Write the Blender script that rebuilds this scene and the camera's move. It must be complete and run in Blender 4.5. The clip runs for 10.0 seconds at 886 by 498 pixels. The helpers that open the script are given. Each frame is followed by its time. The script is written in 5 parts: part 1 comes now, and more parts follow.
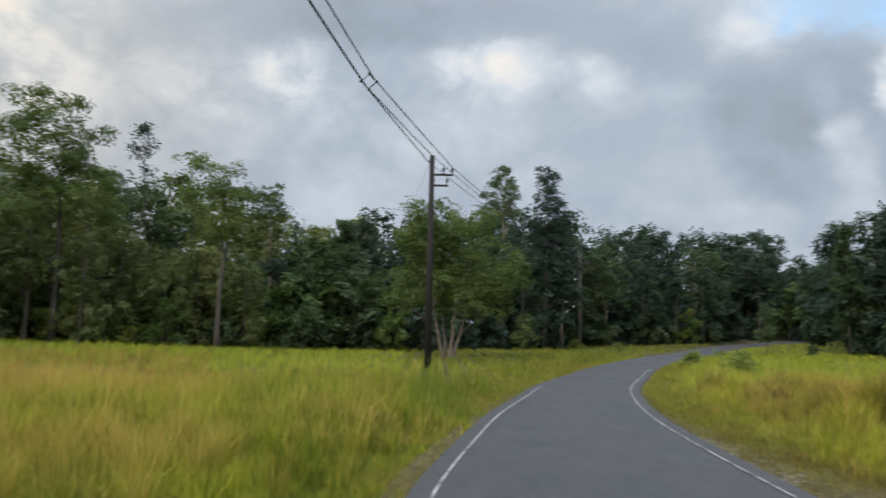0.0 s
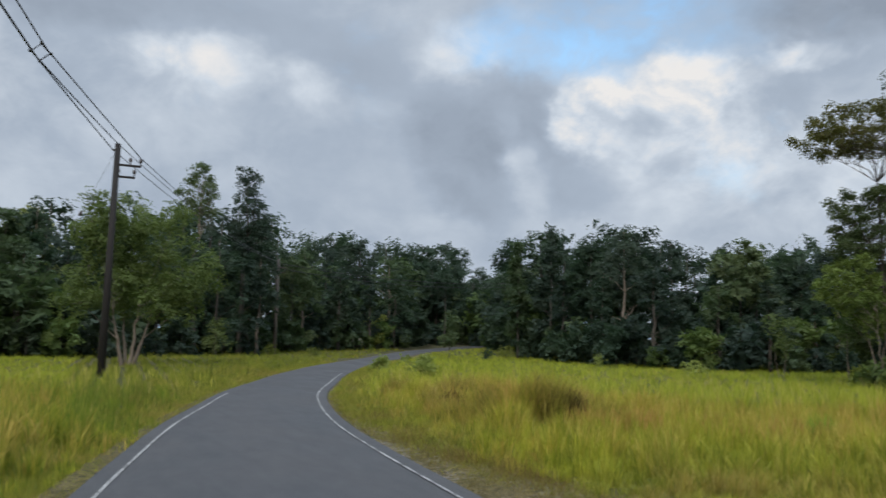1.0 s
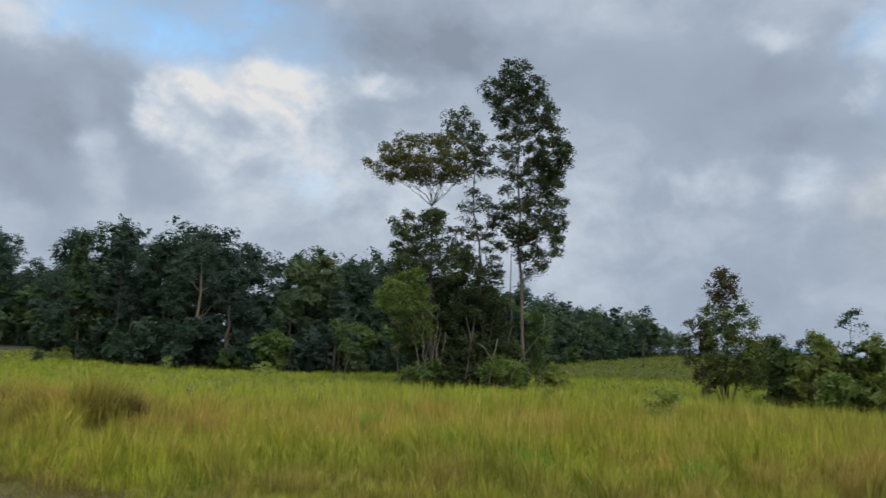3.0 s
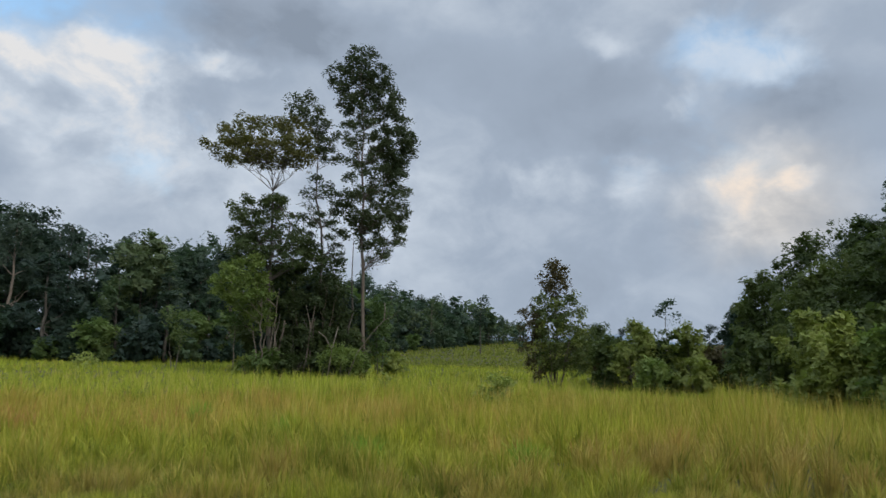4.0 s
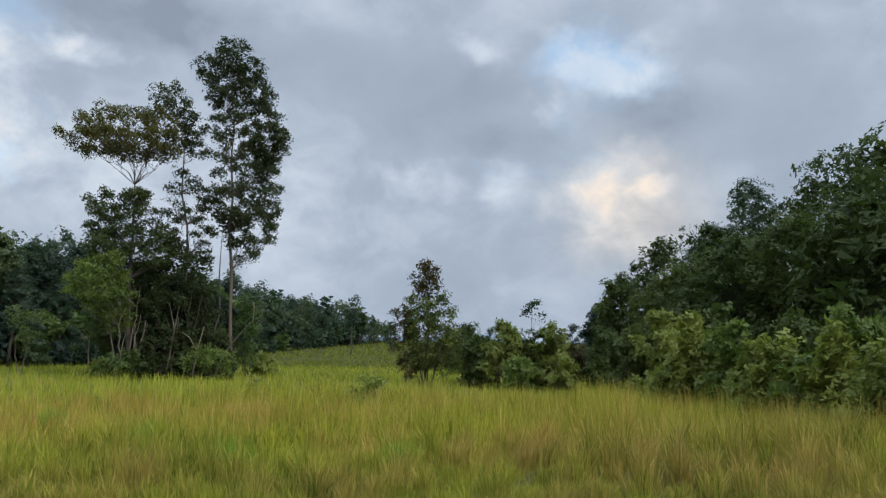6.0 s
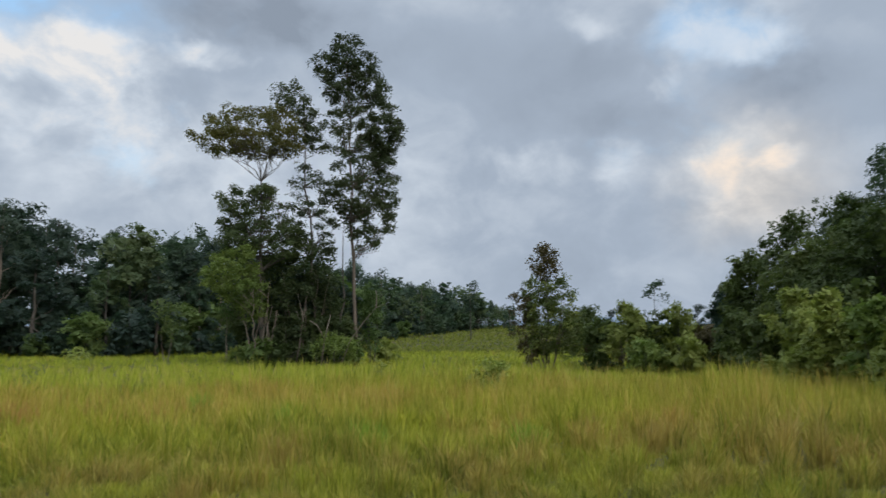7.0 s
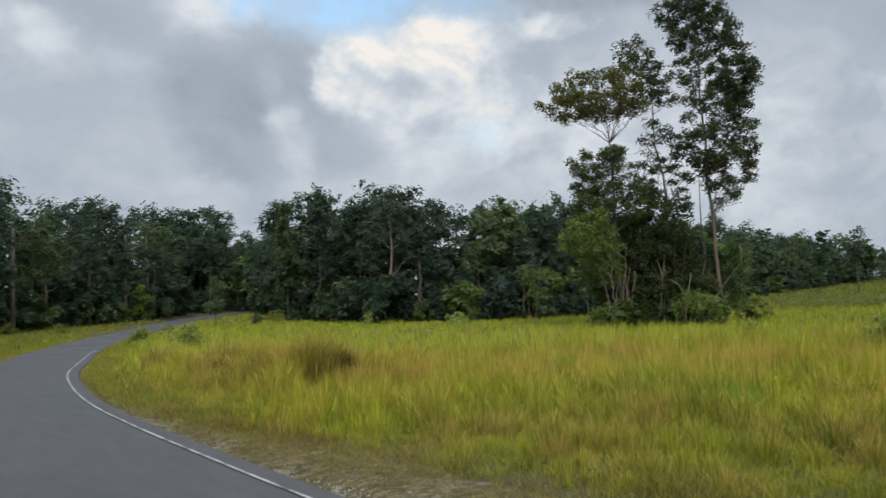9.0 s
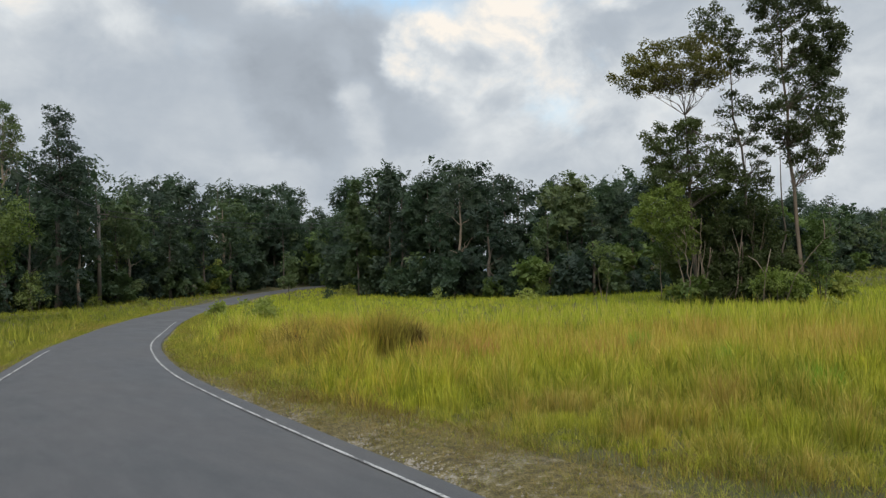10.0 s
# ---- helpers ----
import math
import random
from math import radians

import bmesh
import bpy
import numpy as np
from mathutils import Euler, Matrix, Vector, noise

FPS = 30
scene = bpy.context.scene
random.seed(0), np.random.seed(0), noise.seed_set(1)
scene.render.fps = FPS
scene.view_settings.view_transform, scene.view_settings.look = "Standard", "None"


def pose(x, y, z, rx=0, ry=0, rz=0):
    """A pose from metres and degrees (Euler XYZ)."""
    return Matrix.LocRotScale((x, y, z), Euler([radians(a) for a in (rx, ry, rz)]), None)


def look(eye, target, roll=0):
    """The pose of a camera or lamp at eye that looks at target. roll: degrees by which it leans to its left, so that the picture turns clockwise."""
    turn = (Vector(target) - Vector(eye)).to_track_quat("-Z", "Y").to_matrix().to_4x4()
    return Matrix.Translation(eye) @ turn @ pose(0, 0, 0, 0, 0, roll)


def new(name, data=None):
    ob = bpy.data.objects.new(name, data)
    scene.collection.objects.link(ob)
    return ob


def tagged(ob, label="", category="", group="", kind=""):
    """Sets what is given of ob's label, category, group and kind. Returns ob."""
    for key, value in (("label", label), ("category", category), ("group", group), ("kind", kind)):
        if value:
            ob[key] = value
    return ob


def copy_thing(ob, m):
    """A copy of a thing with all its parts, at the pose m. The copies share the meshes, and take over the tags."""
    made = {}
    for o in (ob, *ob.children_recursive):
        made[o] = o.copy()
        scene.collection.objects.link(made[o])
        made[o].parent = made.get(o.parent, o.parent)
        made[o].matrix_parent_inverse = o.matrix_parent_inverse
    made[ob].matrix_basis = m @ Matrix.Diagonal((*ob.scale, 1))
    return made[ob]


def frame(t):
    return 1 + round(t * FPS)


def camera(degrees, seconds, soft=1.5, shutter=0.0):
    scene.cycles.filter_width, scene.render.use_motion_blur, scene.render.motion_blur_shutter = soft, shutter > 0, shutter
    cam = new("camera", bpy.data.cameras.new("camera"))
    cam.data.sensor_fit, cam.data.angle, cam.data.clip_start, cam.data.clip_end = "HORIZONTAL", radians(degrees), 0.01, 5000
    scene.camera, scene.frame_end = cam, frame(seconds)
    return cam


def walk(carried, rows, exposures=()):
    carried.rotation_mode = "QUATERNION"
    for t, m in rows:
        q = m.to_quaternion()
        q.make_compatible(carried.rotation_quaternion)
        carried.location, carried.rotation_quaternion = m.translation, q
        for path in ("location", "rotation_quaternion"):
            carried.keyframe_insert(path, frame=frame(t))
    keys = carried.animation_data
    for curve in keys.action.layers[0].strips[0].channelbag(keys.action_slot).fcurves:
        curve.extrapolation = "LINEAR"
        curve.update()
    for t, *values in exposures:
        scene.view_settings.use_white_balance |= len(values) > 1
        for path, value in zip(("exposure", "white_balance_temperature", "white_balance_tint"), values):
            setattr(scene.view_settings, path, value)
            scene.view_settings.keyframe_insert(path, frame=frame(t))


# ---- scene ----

# ---------------------------------------------------------------- camera
cam = camera(59.8, 10.0, soft=1.35, shutter=0.25)
EYE = 1.9
ROWS = [  # seconds, place, turn to the right, pitch, lean
    (0.0, -0.364, -0.318, 0.001, 0.22, 5.97, 1.23),
    (0.5, -0.174, -0.104, 0.004, 12.02, 6.58, 1.19),
    (1.0, -0.037, -0.071, 0.001, 22.24, 6.85, 1.35),
    (1.5, -0.052, -0.110, -0.007, 30.79, 6.79, 0.94),
    (2.0, 0.024, -0.041, 0.007, 38.91, 6.91, 0.45),
    (2.5, 0.044, -0.039, 0.005, 45.98, 7.35, 1.45),
    (3.0, 0.068, -0.043, 0.007, 52.91, 7.80, 1.71),
    (3.2, 0.081, -0.048, -0.002, 55.74, 7.92, 1.65),
    (4.3, 0.227, -0.072, -0.000, 66.77, 7.06, 1.32),
    (4.5, 0.269, -0.076, 0.014, 67.87, 7.08, 1.20),
    (5.0, 0.325, -0.085, 0.011, 70.57, 7.23, 0.74),
    (5.2, 0.280, -0.084, 0.002, 71.69, 7.31, 0.73),
    (6.3, 0.035, -0.036, -0.006, 74.37, 7.46, 1.03),
    (6.5, -0.004, -0.048, -0.006, 72.64, 7.21, 0.92),
    (7.0, -0.055, -0.012, -0.010, 65.57, 6.25, -0.05),
    (7.5, -0.043, -0.021, 0.005, 59.68, 5.47, -0.93),
    (8.0, -0.025, -0.004, 0.007, 54.73, 5.08, -1.49),
    (8.5, 0.013, -0.064, 0.005, 47.08, 4.53, -1.74),
    (9.0, -0.004, -0.071, 0.000, 39.39, 3.83, -2.05),
    (9.5, -0.006, -0.002, -0.012, 35.17, 2.96, -1.99),
    (10.0, -0.001, 0.002, -0.005, 34.23, 2.20, -1.73),
]
walk(cam, [(t, pose(x, y, EYE + z, 90 + p, 0, -yaw) @ pose(0, 0, 0, 0, 0, r)) for t, x, y, z, yaw, p, r in ROWS],
     exposures=[(0.0, 0.05, 6700, 10), (0.6, -0.02, 6550, 10), (1.5, -0.1, 6480, 10), (3.0, -0.18, 6400, 10), (5.0, -0.12, 6330, 10), (6.5, -0.03, 6400, 10), (7.2, -0.12, 6450, 10), (8.0, -0.12, 6500, 10), (9.0, 0.02, 6850, 10), (10.0, 0.09, 7100, 10)])


# ---------------------------------------------------------------- node helpers
class Nodes:
    """A small wrapper to write node trees in one line each."""

    def __init__(self, tree):
        self.tree = tree
        tree.nodes.clear()

    def add(self, kind, props=None, **inputs):
        n = self.tree.nodes.new(kind)
        for k, v in (props or {}).items():
            setattr(n, k, v)
        for k, v in inputs.items():
            key = int(k[1:]) if k[0] == "i" and k[1:].isdigit() else k.replace("_", " ")
            self.put(n.inputs[key], v)
        return n

    def put(self, socket, v):
        if isinstance(v, bpy.types.NodeSocket):
            self.tree.links.new(v, socket)
        elif isinstance(v, bpy.types.Node):
            self.tree.links.new(v.outputs[0], socket)
        else:
            socket.default_value = v

    def math(self, op, a, b=0.0, c=0.0, clamp=False):
        return self.add("ShaderNodeMath", {"operation": op, "use_clamp": clamp}, i0=a, i1=b, i2=c).outputs[0]

    def vmath(self, op, a, b=(0, 0, 0)):
        n = self.add("ShaderNodeVectorMath", {"operation": op}, i0=a, i1=b)
        return n.outputs[1] if op in ("DOT_PRODUCT", "LENGTH", "DISTANCE") else n.outputs[0]

    def noise(self, scale, detail=4.0, rough=0.5, vector=None, distort=0.0):
        n = self.add("ShaderNodeTexNoise", Scale=scale, Detail=detail, Roughness=rough, Distortion=distort)
        if vector is not None:
            self.put(n.inputs["Vector"], vector)
        return n.outputs[0]

    def ramp(self, fac, *stops):
        n = self.add("ShaderNodeValToRGB", Fac=fac)
        e = n.color_ramp.elements
        while len(e) < len(stops):
            e.new(0.5)
        for el, (p, c) in zip(e, stops):
            el.position, el.color = p, (*c, 1) if len(c) == 3 else c
        return n.outputs[0]

    def mix(self, fac, a, b, blend="MIX"):
        n = self.add("ShaderNodeMix", {"data_type": "RGBA", "blend_type": blend})
        self.put(n.inputs[0], fac)
        self.put(n.inputs[6], a if not isinstance(a, tuple) else (*a, 1))
        self.put(n.inputs[7], b if not isinstance(b, tuple) else (*b, 1))
        return n.outputs[2]

    def span(self, v, a, b, c=0.0, d=1.0, smooth=True):
        n = self.add("ShaderNodeMapRange", {"interpolation_type": "SMOOTHSTEP" if smooth else "LINEAR"})
        for i, q in enumerate((v, a, b, c, d)):
            self.put(n.inputs[i], q)
        return n.outputs[0]


def way(yaw, el):
    y, e = radians(yaw), radians(el)
    return (math.sin(y) * math.cos(e), math.cos(y) * math.cos(e), math.sin(e))


# ---------------------------------------------------------------- sky and sun
world = bpy.data.worlds.new("sky")
scene.world = world
world.use_nodes = True
N = Nodes(world.node_tree)
d = N.add("ShaderNodeTexCoord").outputs["Generated"]
sep = N.add("ShaderNodeSeparateXYZ", Vector=d)
up = N.math("MAXIMUM", sep.outputs[2], 0.0)
q = N.vmath("MULTIPLY", d, (1.0, 1.0, 1.35))
turn_ = N.math("MULTIPLY", N.math("ARCTAN2", sep.outputs[0], sep.outputs[1]), 57.296)
rise = N.math("MULTIPLY", N.math("ARCSINE", sep.outputs[2]), 57.296)
angles = N.add("ShaderNodeCombineXYZ", X=turn_, Y=rise).outputs[0]
for size, reach in ((6.0, 4.0), (15.0, 3.4), (40.0, 1.5)):  # ragged cloud edges at three sizes
    stir = N.add("ShaderNodeTexNoise", Scale=size, Detail=3.0, Roughness=0.55, Vector=q)
    shift = N.vmath("MULTIPLY", N.vmath("SUBTRACT", stir.outputs[1], (0.5, 0.5, 0.5)), (reach, reach * 0.8, 0.0))
    angles = N.vmath("ADD", angles, shift)


def bank(yaw, el, wide, high, soft):
    """An oval of cloud round a direction, 1 inside and 0 outside."""
    c = N.vmath("MULTIPLY", N.vmath("SUBTRACT", angles, (yaw, el, 0.0)), (1.0 / wide, 1.0 / high, 0.0))
    return N.span(N.vmath("LENGTH", c), 1 - soft, 1 + soft, 1.0, 0.0)


billow = N.noise(4.2, 7.0, 0.52, q, 0.25)
fine = N.noise(12.0, 7.0, 0.58, q, 0.3)
light = N.math("MULTIPLY_ADD", billow, 0.50, 0.17)
light = N.math("MULTIPLY_ADD", fine, 0.42, N.math("SUBTRACT", light, 0.20))
# lighter and darker banks of cloud: turn, height, half width, half height, weight, softness
WEST_BANKS = [(-31, 19, 6, 6, 0.34, 0.9), (-11, 18.3, 2.6, 1.8, 0.26, 0.8), (-18, 16, 4, 2, 0.10, 0.9), (3.5, 19.5, 4.0, 2.2, 0.26, 0.8), (11.4, 18.6, 2.2, 1.4, 0.18, 0.8), (-4, 15, 5, 3, 0.07, 0.9), (23, 20.4, 2.6, 2.4, 0.20, 0.8),
              (-4, 22.8, 12, 2.4, -0.20, 0.6), (14, 20.5, 6, 2.4, -0.12, 0.8), (-22, 20.5, 6, 2, -0.10, 0.8), (18, 13, 8, 4, -0.05, 0.8)]
MIDDLE_BANKS = [(28.2, 12.4, 1.7, 2.6, 0.26, 0.6), (26.6, 16.6, 0.9, 1.5, 0.14, 0.7), (33.4, 16.6, 3.0, 2.8, 0.32, 0.4), (38.6, 18.3, 5.2, 2.0, 0.36, 0.5), (41.5, 15.2, 4.6, 3.4, 0.20, 0.7), (37.5, 12.6, 4.6, 2.2, 0.16, 0.8), (48.2, 19.8, 2.4, 1.0, 0.28, 0.7), (46, 12.5, 4.5, 4, 0.14, 0.9),
                (25.4, 14.8, 5.4, 5.6, -0.20, 0.3), (32.6, 11.3, 3.6, 2.0, -0.14, 0.7), (35.2, 16.3, 1.9, 1.5, -0.26, 0.7), (38.8, 11.9, 2.2, 1.0, -0.16, 0.8), (45.6, 17.2, 2.2, 1.2, -0.12, 0.8), (50, 23, 5.6, 2.7, -0.25, 0.5), (57, 21.8, 6, 2.0, -0.16, 0.8)]
EAST_BANKS = [(60, 10, 9, 5, 0.10, 0.9), (72.4, 12.4, 2.2, 1.1, 0.17, 0.8), (78.4, 12.0, 1.6, 1.3, 0.13, 0.8), (83.6, 21.4, 2.6, 1.8, 0.20, 0.8), (88.3, 20.3, 2.4, 1.8, 0.20, 0.8), (76.8, 21.8, 1.4, 1.0, 0.12, 0.8), (81.8, 17.7, 1.3, 1.0, 0.15, 0.8), (86.3, 11.0, 3.6, 2.8, 0.30, 0.7), (89.6, 12.0, 1.7, 0.6, 0.15, 0.7),
              (66, 20.5, 8, 2.2, -0.10, 0.8), (75, 16.6, 5, 2.4, -0.16, 0.8), (80.5, 14.8, 4, 1.6, -0.14, 0.8), (78, 19.8, 4, 1.4, -0.10, 0.8), (89.6, 17.2, 3.8, 1.8, -0.2, 0.7), (97, 18, 6, 5, -0.07, 0.8)]
rough = N.span(fine, 0.30, 0.70, 0.45, 1.5)
for yaw, el, wide, high, wgt, soft in WEST_BANKS + MIDDLE_BANKS + EAST_BANKS:
    light = N.math("MULTIPLY_ADD", N.math("MULTIPLY", bank(yaw, el, wide, high, soft), rough), wgt * 1.15, light)
cloud = N.ramp(light, (0.05, (0.29, 0.345, 0.425)), (0.38, (0.41, 0.483, 0.585)), (0.66, (0.635, 0.705, 0.79)), (0.95, (0.88, 0.865, 0.85)))
gap = N.noise(5.0, 6.0, 0.6, q, 0.2)
gap = N.span(gap, 0.60, 0.80, 0.0, 0.22)
for yaw, el, wide, high, wgt in [(32, 23.2, 6.0, 3.0, 0.5), (40, 23.0, 4.5, 2.2, 0.5), (32, 20.9, 3.4, 1.3, 0.4), (26, 22.4, 3.5, 1.8, 0.4), (25.5, 21.3, 2.5, 1.2, 0.25), (84, 21.3, 2.8, 1.8, 0.5), (88.2, 20.4, 2.4, 1.6, 0.45), (42.5, 20.6, 3.0, 1.0, 0.3)]:
    gap = N.math("MULTIPLY_ADD", bank(yaw, el, wide, high, 0.7), wgt, gap, clamp=True)
sky = N.add("ShaderNodeTexSky", {"sky_type": "NISHITA", "sun_disc": False, "sun_elevation": radians(36), "sun_rotation": radians(210)})
blue = N.mix(1.0, sky.outputs[0], (0.225, 0.27, 0.265), "MULTIPLY")
gap = N.math("MULTIPLY", gap, N.span(fine, 0.34, 0.62, 1.05, 0.45), clamp=True)
col = N.mix(gap, cloud, blue)
warm = N.span(N.vmath("DISTANCE", d, way(-32, 16)), 0.05, 0.45, 0.55, 0.0)
col = N.mix(warm, col, N.mix(1.0, col, (1.18, 1.02, 0.82), "MULTIPLY"))
pink = bank(88, 10.5, 5, 4, 0.8)
col = N.mix(pink, col, N.mix(1.0, col, (1.15, 1.0, 0.86), "MULTIPLY"))
zen = N.span(up, 0.45, 0.95, 1.0, 2.6)
bg = N.add("ShaderNodeBackground", Color=col)
N.put(bg.inputs["Strength"], zen)
N.add("ShaderNodeOutputWorld", Surface=bg.outputs[0])

sun = new("sun", bpy.data.lights.new("sun", "SUN"))
sun.data.energy, sun.data.angle, sun.data.color = 1.6, radians(20), (1.0, 0.93, 0.82)
sun.matrix_world = look(Vector(way(-150, 36)) * 50, (0, 0, 0))


# ---------------------------------------------------------------- materials
def material(name):
    m = bpy.data.materials.new(name)
    m.use_nodes = True
    return m, Nodes(m.node_tree)


def leaf_material(name, dark, mid, pale, through_light=0.38, patch=0.35):
    m, n = material(name)
    isl = n.add("ShaderNodeNewGeometry").outputs["Random Per Island"]
    ob = n.add("ShaderNodeObjectInfo").outputs["Random"]
    pos = n.add("ShaderNodeTexCoord").outputs["Object"]
    big = n.noise(patch, 3.0, 0.5, pos)
    v = n.math("MULTIPLY_ADD", isl, 0.16, n.math("MULTIPLY_ADD", big, 0.9, n.math("MULTIPLY_ADD", ob, 0.35, -0.20)))
    c = n.ramp(v, (0.1, dark), (0.5, mid), (0.95, pale))
    b = n.add("ShaderNodeBsdfPrincipled", Base_Color=c, Roughness=0.6)
    b.inputs["Specular IOR Level"].default_value = 0.3
    t = n.add("ShaderNodeBsdfTranslucent", Color=n.mix(1.0, c, (1.15, 1.25, 0.85), "MULTIPLY"))
    s = n.add("ShaderNodeMixShader", i0=through_light, i1=b, i2=t)
    n.add("ShaderNodeOutputMaterial", Surface=s)
    return m


def bark_material(name, dark, pale, scale=6.0):
    m, n = material(name)
    pos = n.add("ShaderNodeTexCoord").outputs["Object"]
    st = n.vmath("MULTIPLY", pos, (1, 1, 0.2))
    a = n.noise(scale, 6, 0.65, st)
    c = n.ramp(n.math("MULTIPLY_ADD", n.noise(0.8, 3, 0.5, pos), 0.5, n.math("MULTIPLY", a, 0.6)), (0.3, dark), (0.75, pale))
    bump = n.add("ShaderNodeBump", Height=a, Strength=0.6, Distance=0.03)
    b = n.add("ShaderNodeBsdfPrincipled", Base_Color=c, Roughness=0.9, Normal=bump)
    n.add("ShaderNodeOutputMaterial", Surface=b)
    return m


def grass_material(name, greens, dries, more=0.0):
    m, n = material(name)
    isl = n.add("ShaderNodeNewGeometry").outputs["Random Per Island"]
    pos = n.add("ShaderNodeTexCoord").outputs["Object"]
    tip = n.add("ShaderNodeAttribute", {"attribute_name": "tip"}).outputs["Fac"]
    tuft = n.add("ShaderNodeAttribute", {"attribute_name": "tuft"}).outputs["Fac"]
    patch = n.noise(0.13, 4, 0.6, pos)
    patch2 = n.noise(0.7, 4, 0.6, n.vmath("MULTIPLY", pos, (1, 1, 0.2)))
    v = n.math("MULTIPLY_ADD", patch, 1.5, n.math("MULTIPLY_ADD", patch2, 1.7, n.math("MULTIPLY_ADD", isl, 0.45, n.math("MULTIPLY_ADD", tuft, 0.35, -1.68 + more))))
    g = n.ramp(n.math("MULTIPLY_ADD", isl, 0.6, n.math("MULTIPLY", n.math("FRACT", n.math("MULTIPLY", tuft, 5.7)), 0.4)), (0.0, greens[0]), (0.5, greens[1]), (1.0, greens[2]))
    y = n.ramp(n.math("FRACT", n.math("MULTIPLY", isl, 7.3)), (0.0, dries[0]), (0.6, dries[1]), (1.0, dries[2]))
    russet = n.span(n.noise(0.3, 3, 0.5, n.vmath("ADD", pos, (40, 13, 0))), 0.50, 0.62)
    y = n.mix(n.math("MULTIPLY", russet, 0.55), y, dries[2])
    fac = n.math("MULTIPLY", n.span(v, 0.3, 0.75), n.math("MULTIPLY_ADD", tip, 0.6, 0.4), clamp=True)
    c = n.mix(fac, g, y)
    b = n.add("ShaderNodeBsdfPrincipled", Base_Color=c, Roughness=0.6)
    b.inputs["Specular IOR Level"].default_value = 0.12
    t = n.add("ShaderNodeBsdfTranslucent", Color=c)
    s = n.add("ShaderNodeMixShader", i0=0.25, i1=b, i2=t)
    n.add("ShaderNodeOutputMaterial", Surface=s)
    return m


def plain(name, base, rough=0.6, metal=0.0, spot=12.0, amount=0.3):
    m, n = material(name)
    pos = n.add("ShaderNodeTexCoord").outputs["Object"]
    v = n.noise(spot, 5, 0.6, pos)
    c = n.ramp(v, (0.3, tuple(q * (1 - amount) for q in base)), (0.7, tuple(min(1, q * (1 + amount)) for q in base)))
    b = n.add("ShaderNodeBsdfPrincipled", Base_Color=c, Roughness=rough, Metallic=metal)
    n.add("ShaderNodeOutputMaterial", Surface=b)
    return m


def asphalt_material():
    m, n = material("asphalt")
    pos = n.add("ShaderNodeTexCoord").outputs["Object"]
    grit = n.math("MULTIPLY_ADD", n.noise(22, 5, 0.75, pos), 0.5, n.math("MULTIPLY", n.noise(90, 3, 0.7, pos), 0.5))
    blot = n.noise(0.55, 5, 0.6, n.vmath("MULTIPLY", pos, (1, 0.35, 1)))
    tone = n.math("MULTIPLY_ADD", grit, 0.4, n.math("MULTIPLY_ADD", blot, 0.35, n.math("MULTIPLY", n.noise(3.5, 5, 0.65, n.vmath("MULTIPLY", pos, (1, 0.25, 1))), 0.25)))
    c = n.ramp(tone, (0.36, (0.030, 0.034, 0.037)), (0.5, (0.064, 0.064, 0.067)), (0.70, (0.105, 0.104, 0.103)))
    bump = n.add("ShaderNodeBump", Height=grit, Strength=0.35, Distance=0.01)
    b = n.add("ShaderNodeBsdfPrincipled", Base_Color=c, Roughness=n.span(blot, 0.3, 0.7, 0.55, 0.8), Normal=bump)
    n.add("ShaderNodeOutputMaterial", Surface=b)
    return m


def paint_material():
    m, n = material("worn_road_paint")
    pos = n.add("ShaderNodeTexCoord").outputs["Object"]
    wear = n.math("MULTIPLY_ADD", n.noise(28, 5, 0.7, pos), 0.6, n.math("MULTIPLY", n.noise(2.5, 3, 0.5, pos), 0.4))
    c = n.ramp(wear, (0.44, (0.08, 0.08, 0.08)), (0.51, (0.40, 0.40, 0.39)), (0.7, (0.60, 0.60, 0.58)))
    b = n.add("ShaderNodeBsdfPrincipled", Base_Color=c, Roughness=0.7)
    n.add("ShaderNodeOutputMaterial", Surface=b)
    return m


def ground_material():
    m, n = material("meadow_soil")
    pos = n.add("ShaderNodeTexCoord").outputs["Object"]
    a, b2, c2 = n.noise(0.12, 4, 0.6, pos), n.noise(1.3, 5, 0.6, pos), n.noise(14, 4, 0.6, pos)
    v = n.math("MULTIPLY_ADD", a, 0.5, n.math("MULTIPLY_ADD", b2, 0.3, n.math("MULTIPLY", c2, 0.2)))
    c = n.ramp(v, (0.35, (0.032, 0.036, 0.010)), (0.5, (0.065, 0.062, 0.018)), (0.65, (0.12, 0.10, 0.032)))
    bump = n.add("ShaderNodeBump", Height=c2, Strength=0.5, Distance=0.05)
    s = n.add("ShaderNodeBsdfPrincipled", Base_Color=c, Roughness=0.95, Normal=bump)
    n.add("ShaderNodeOutputMaterial", Surface=s)
    return m


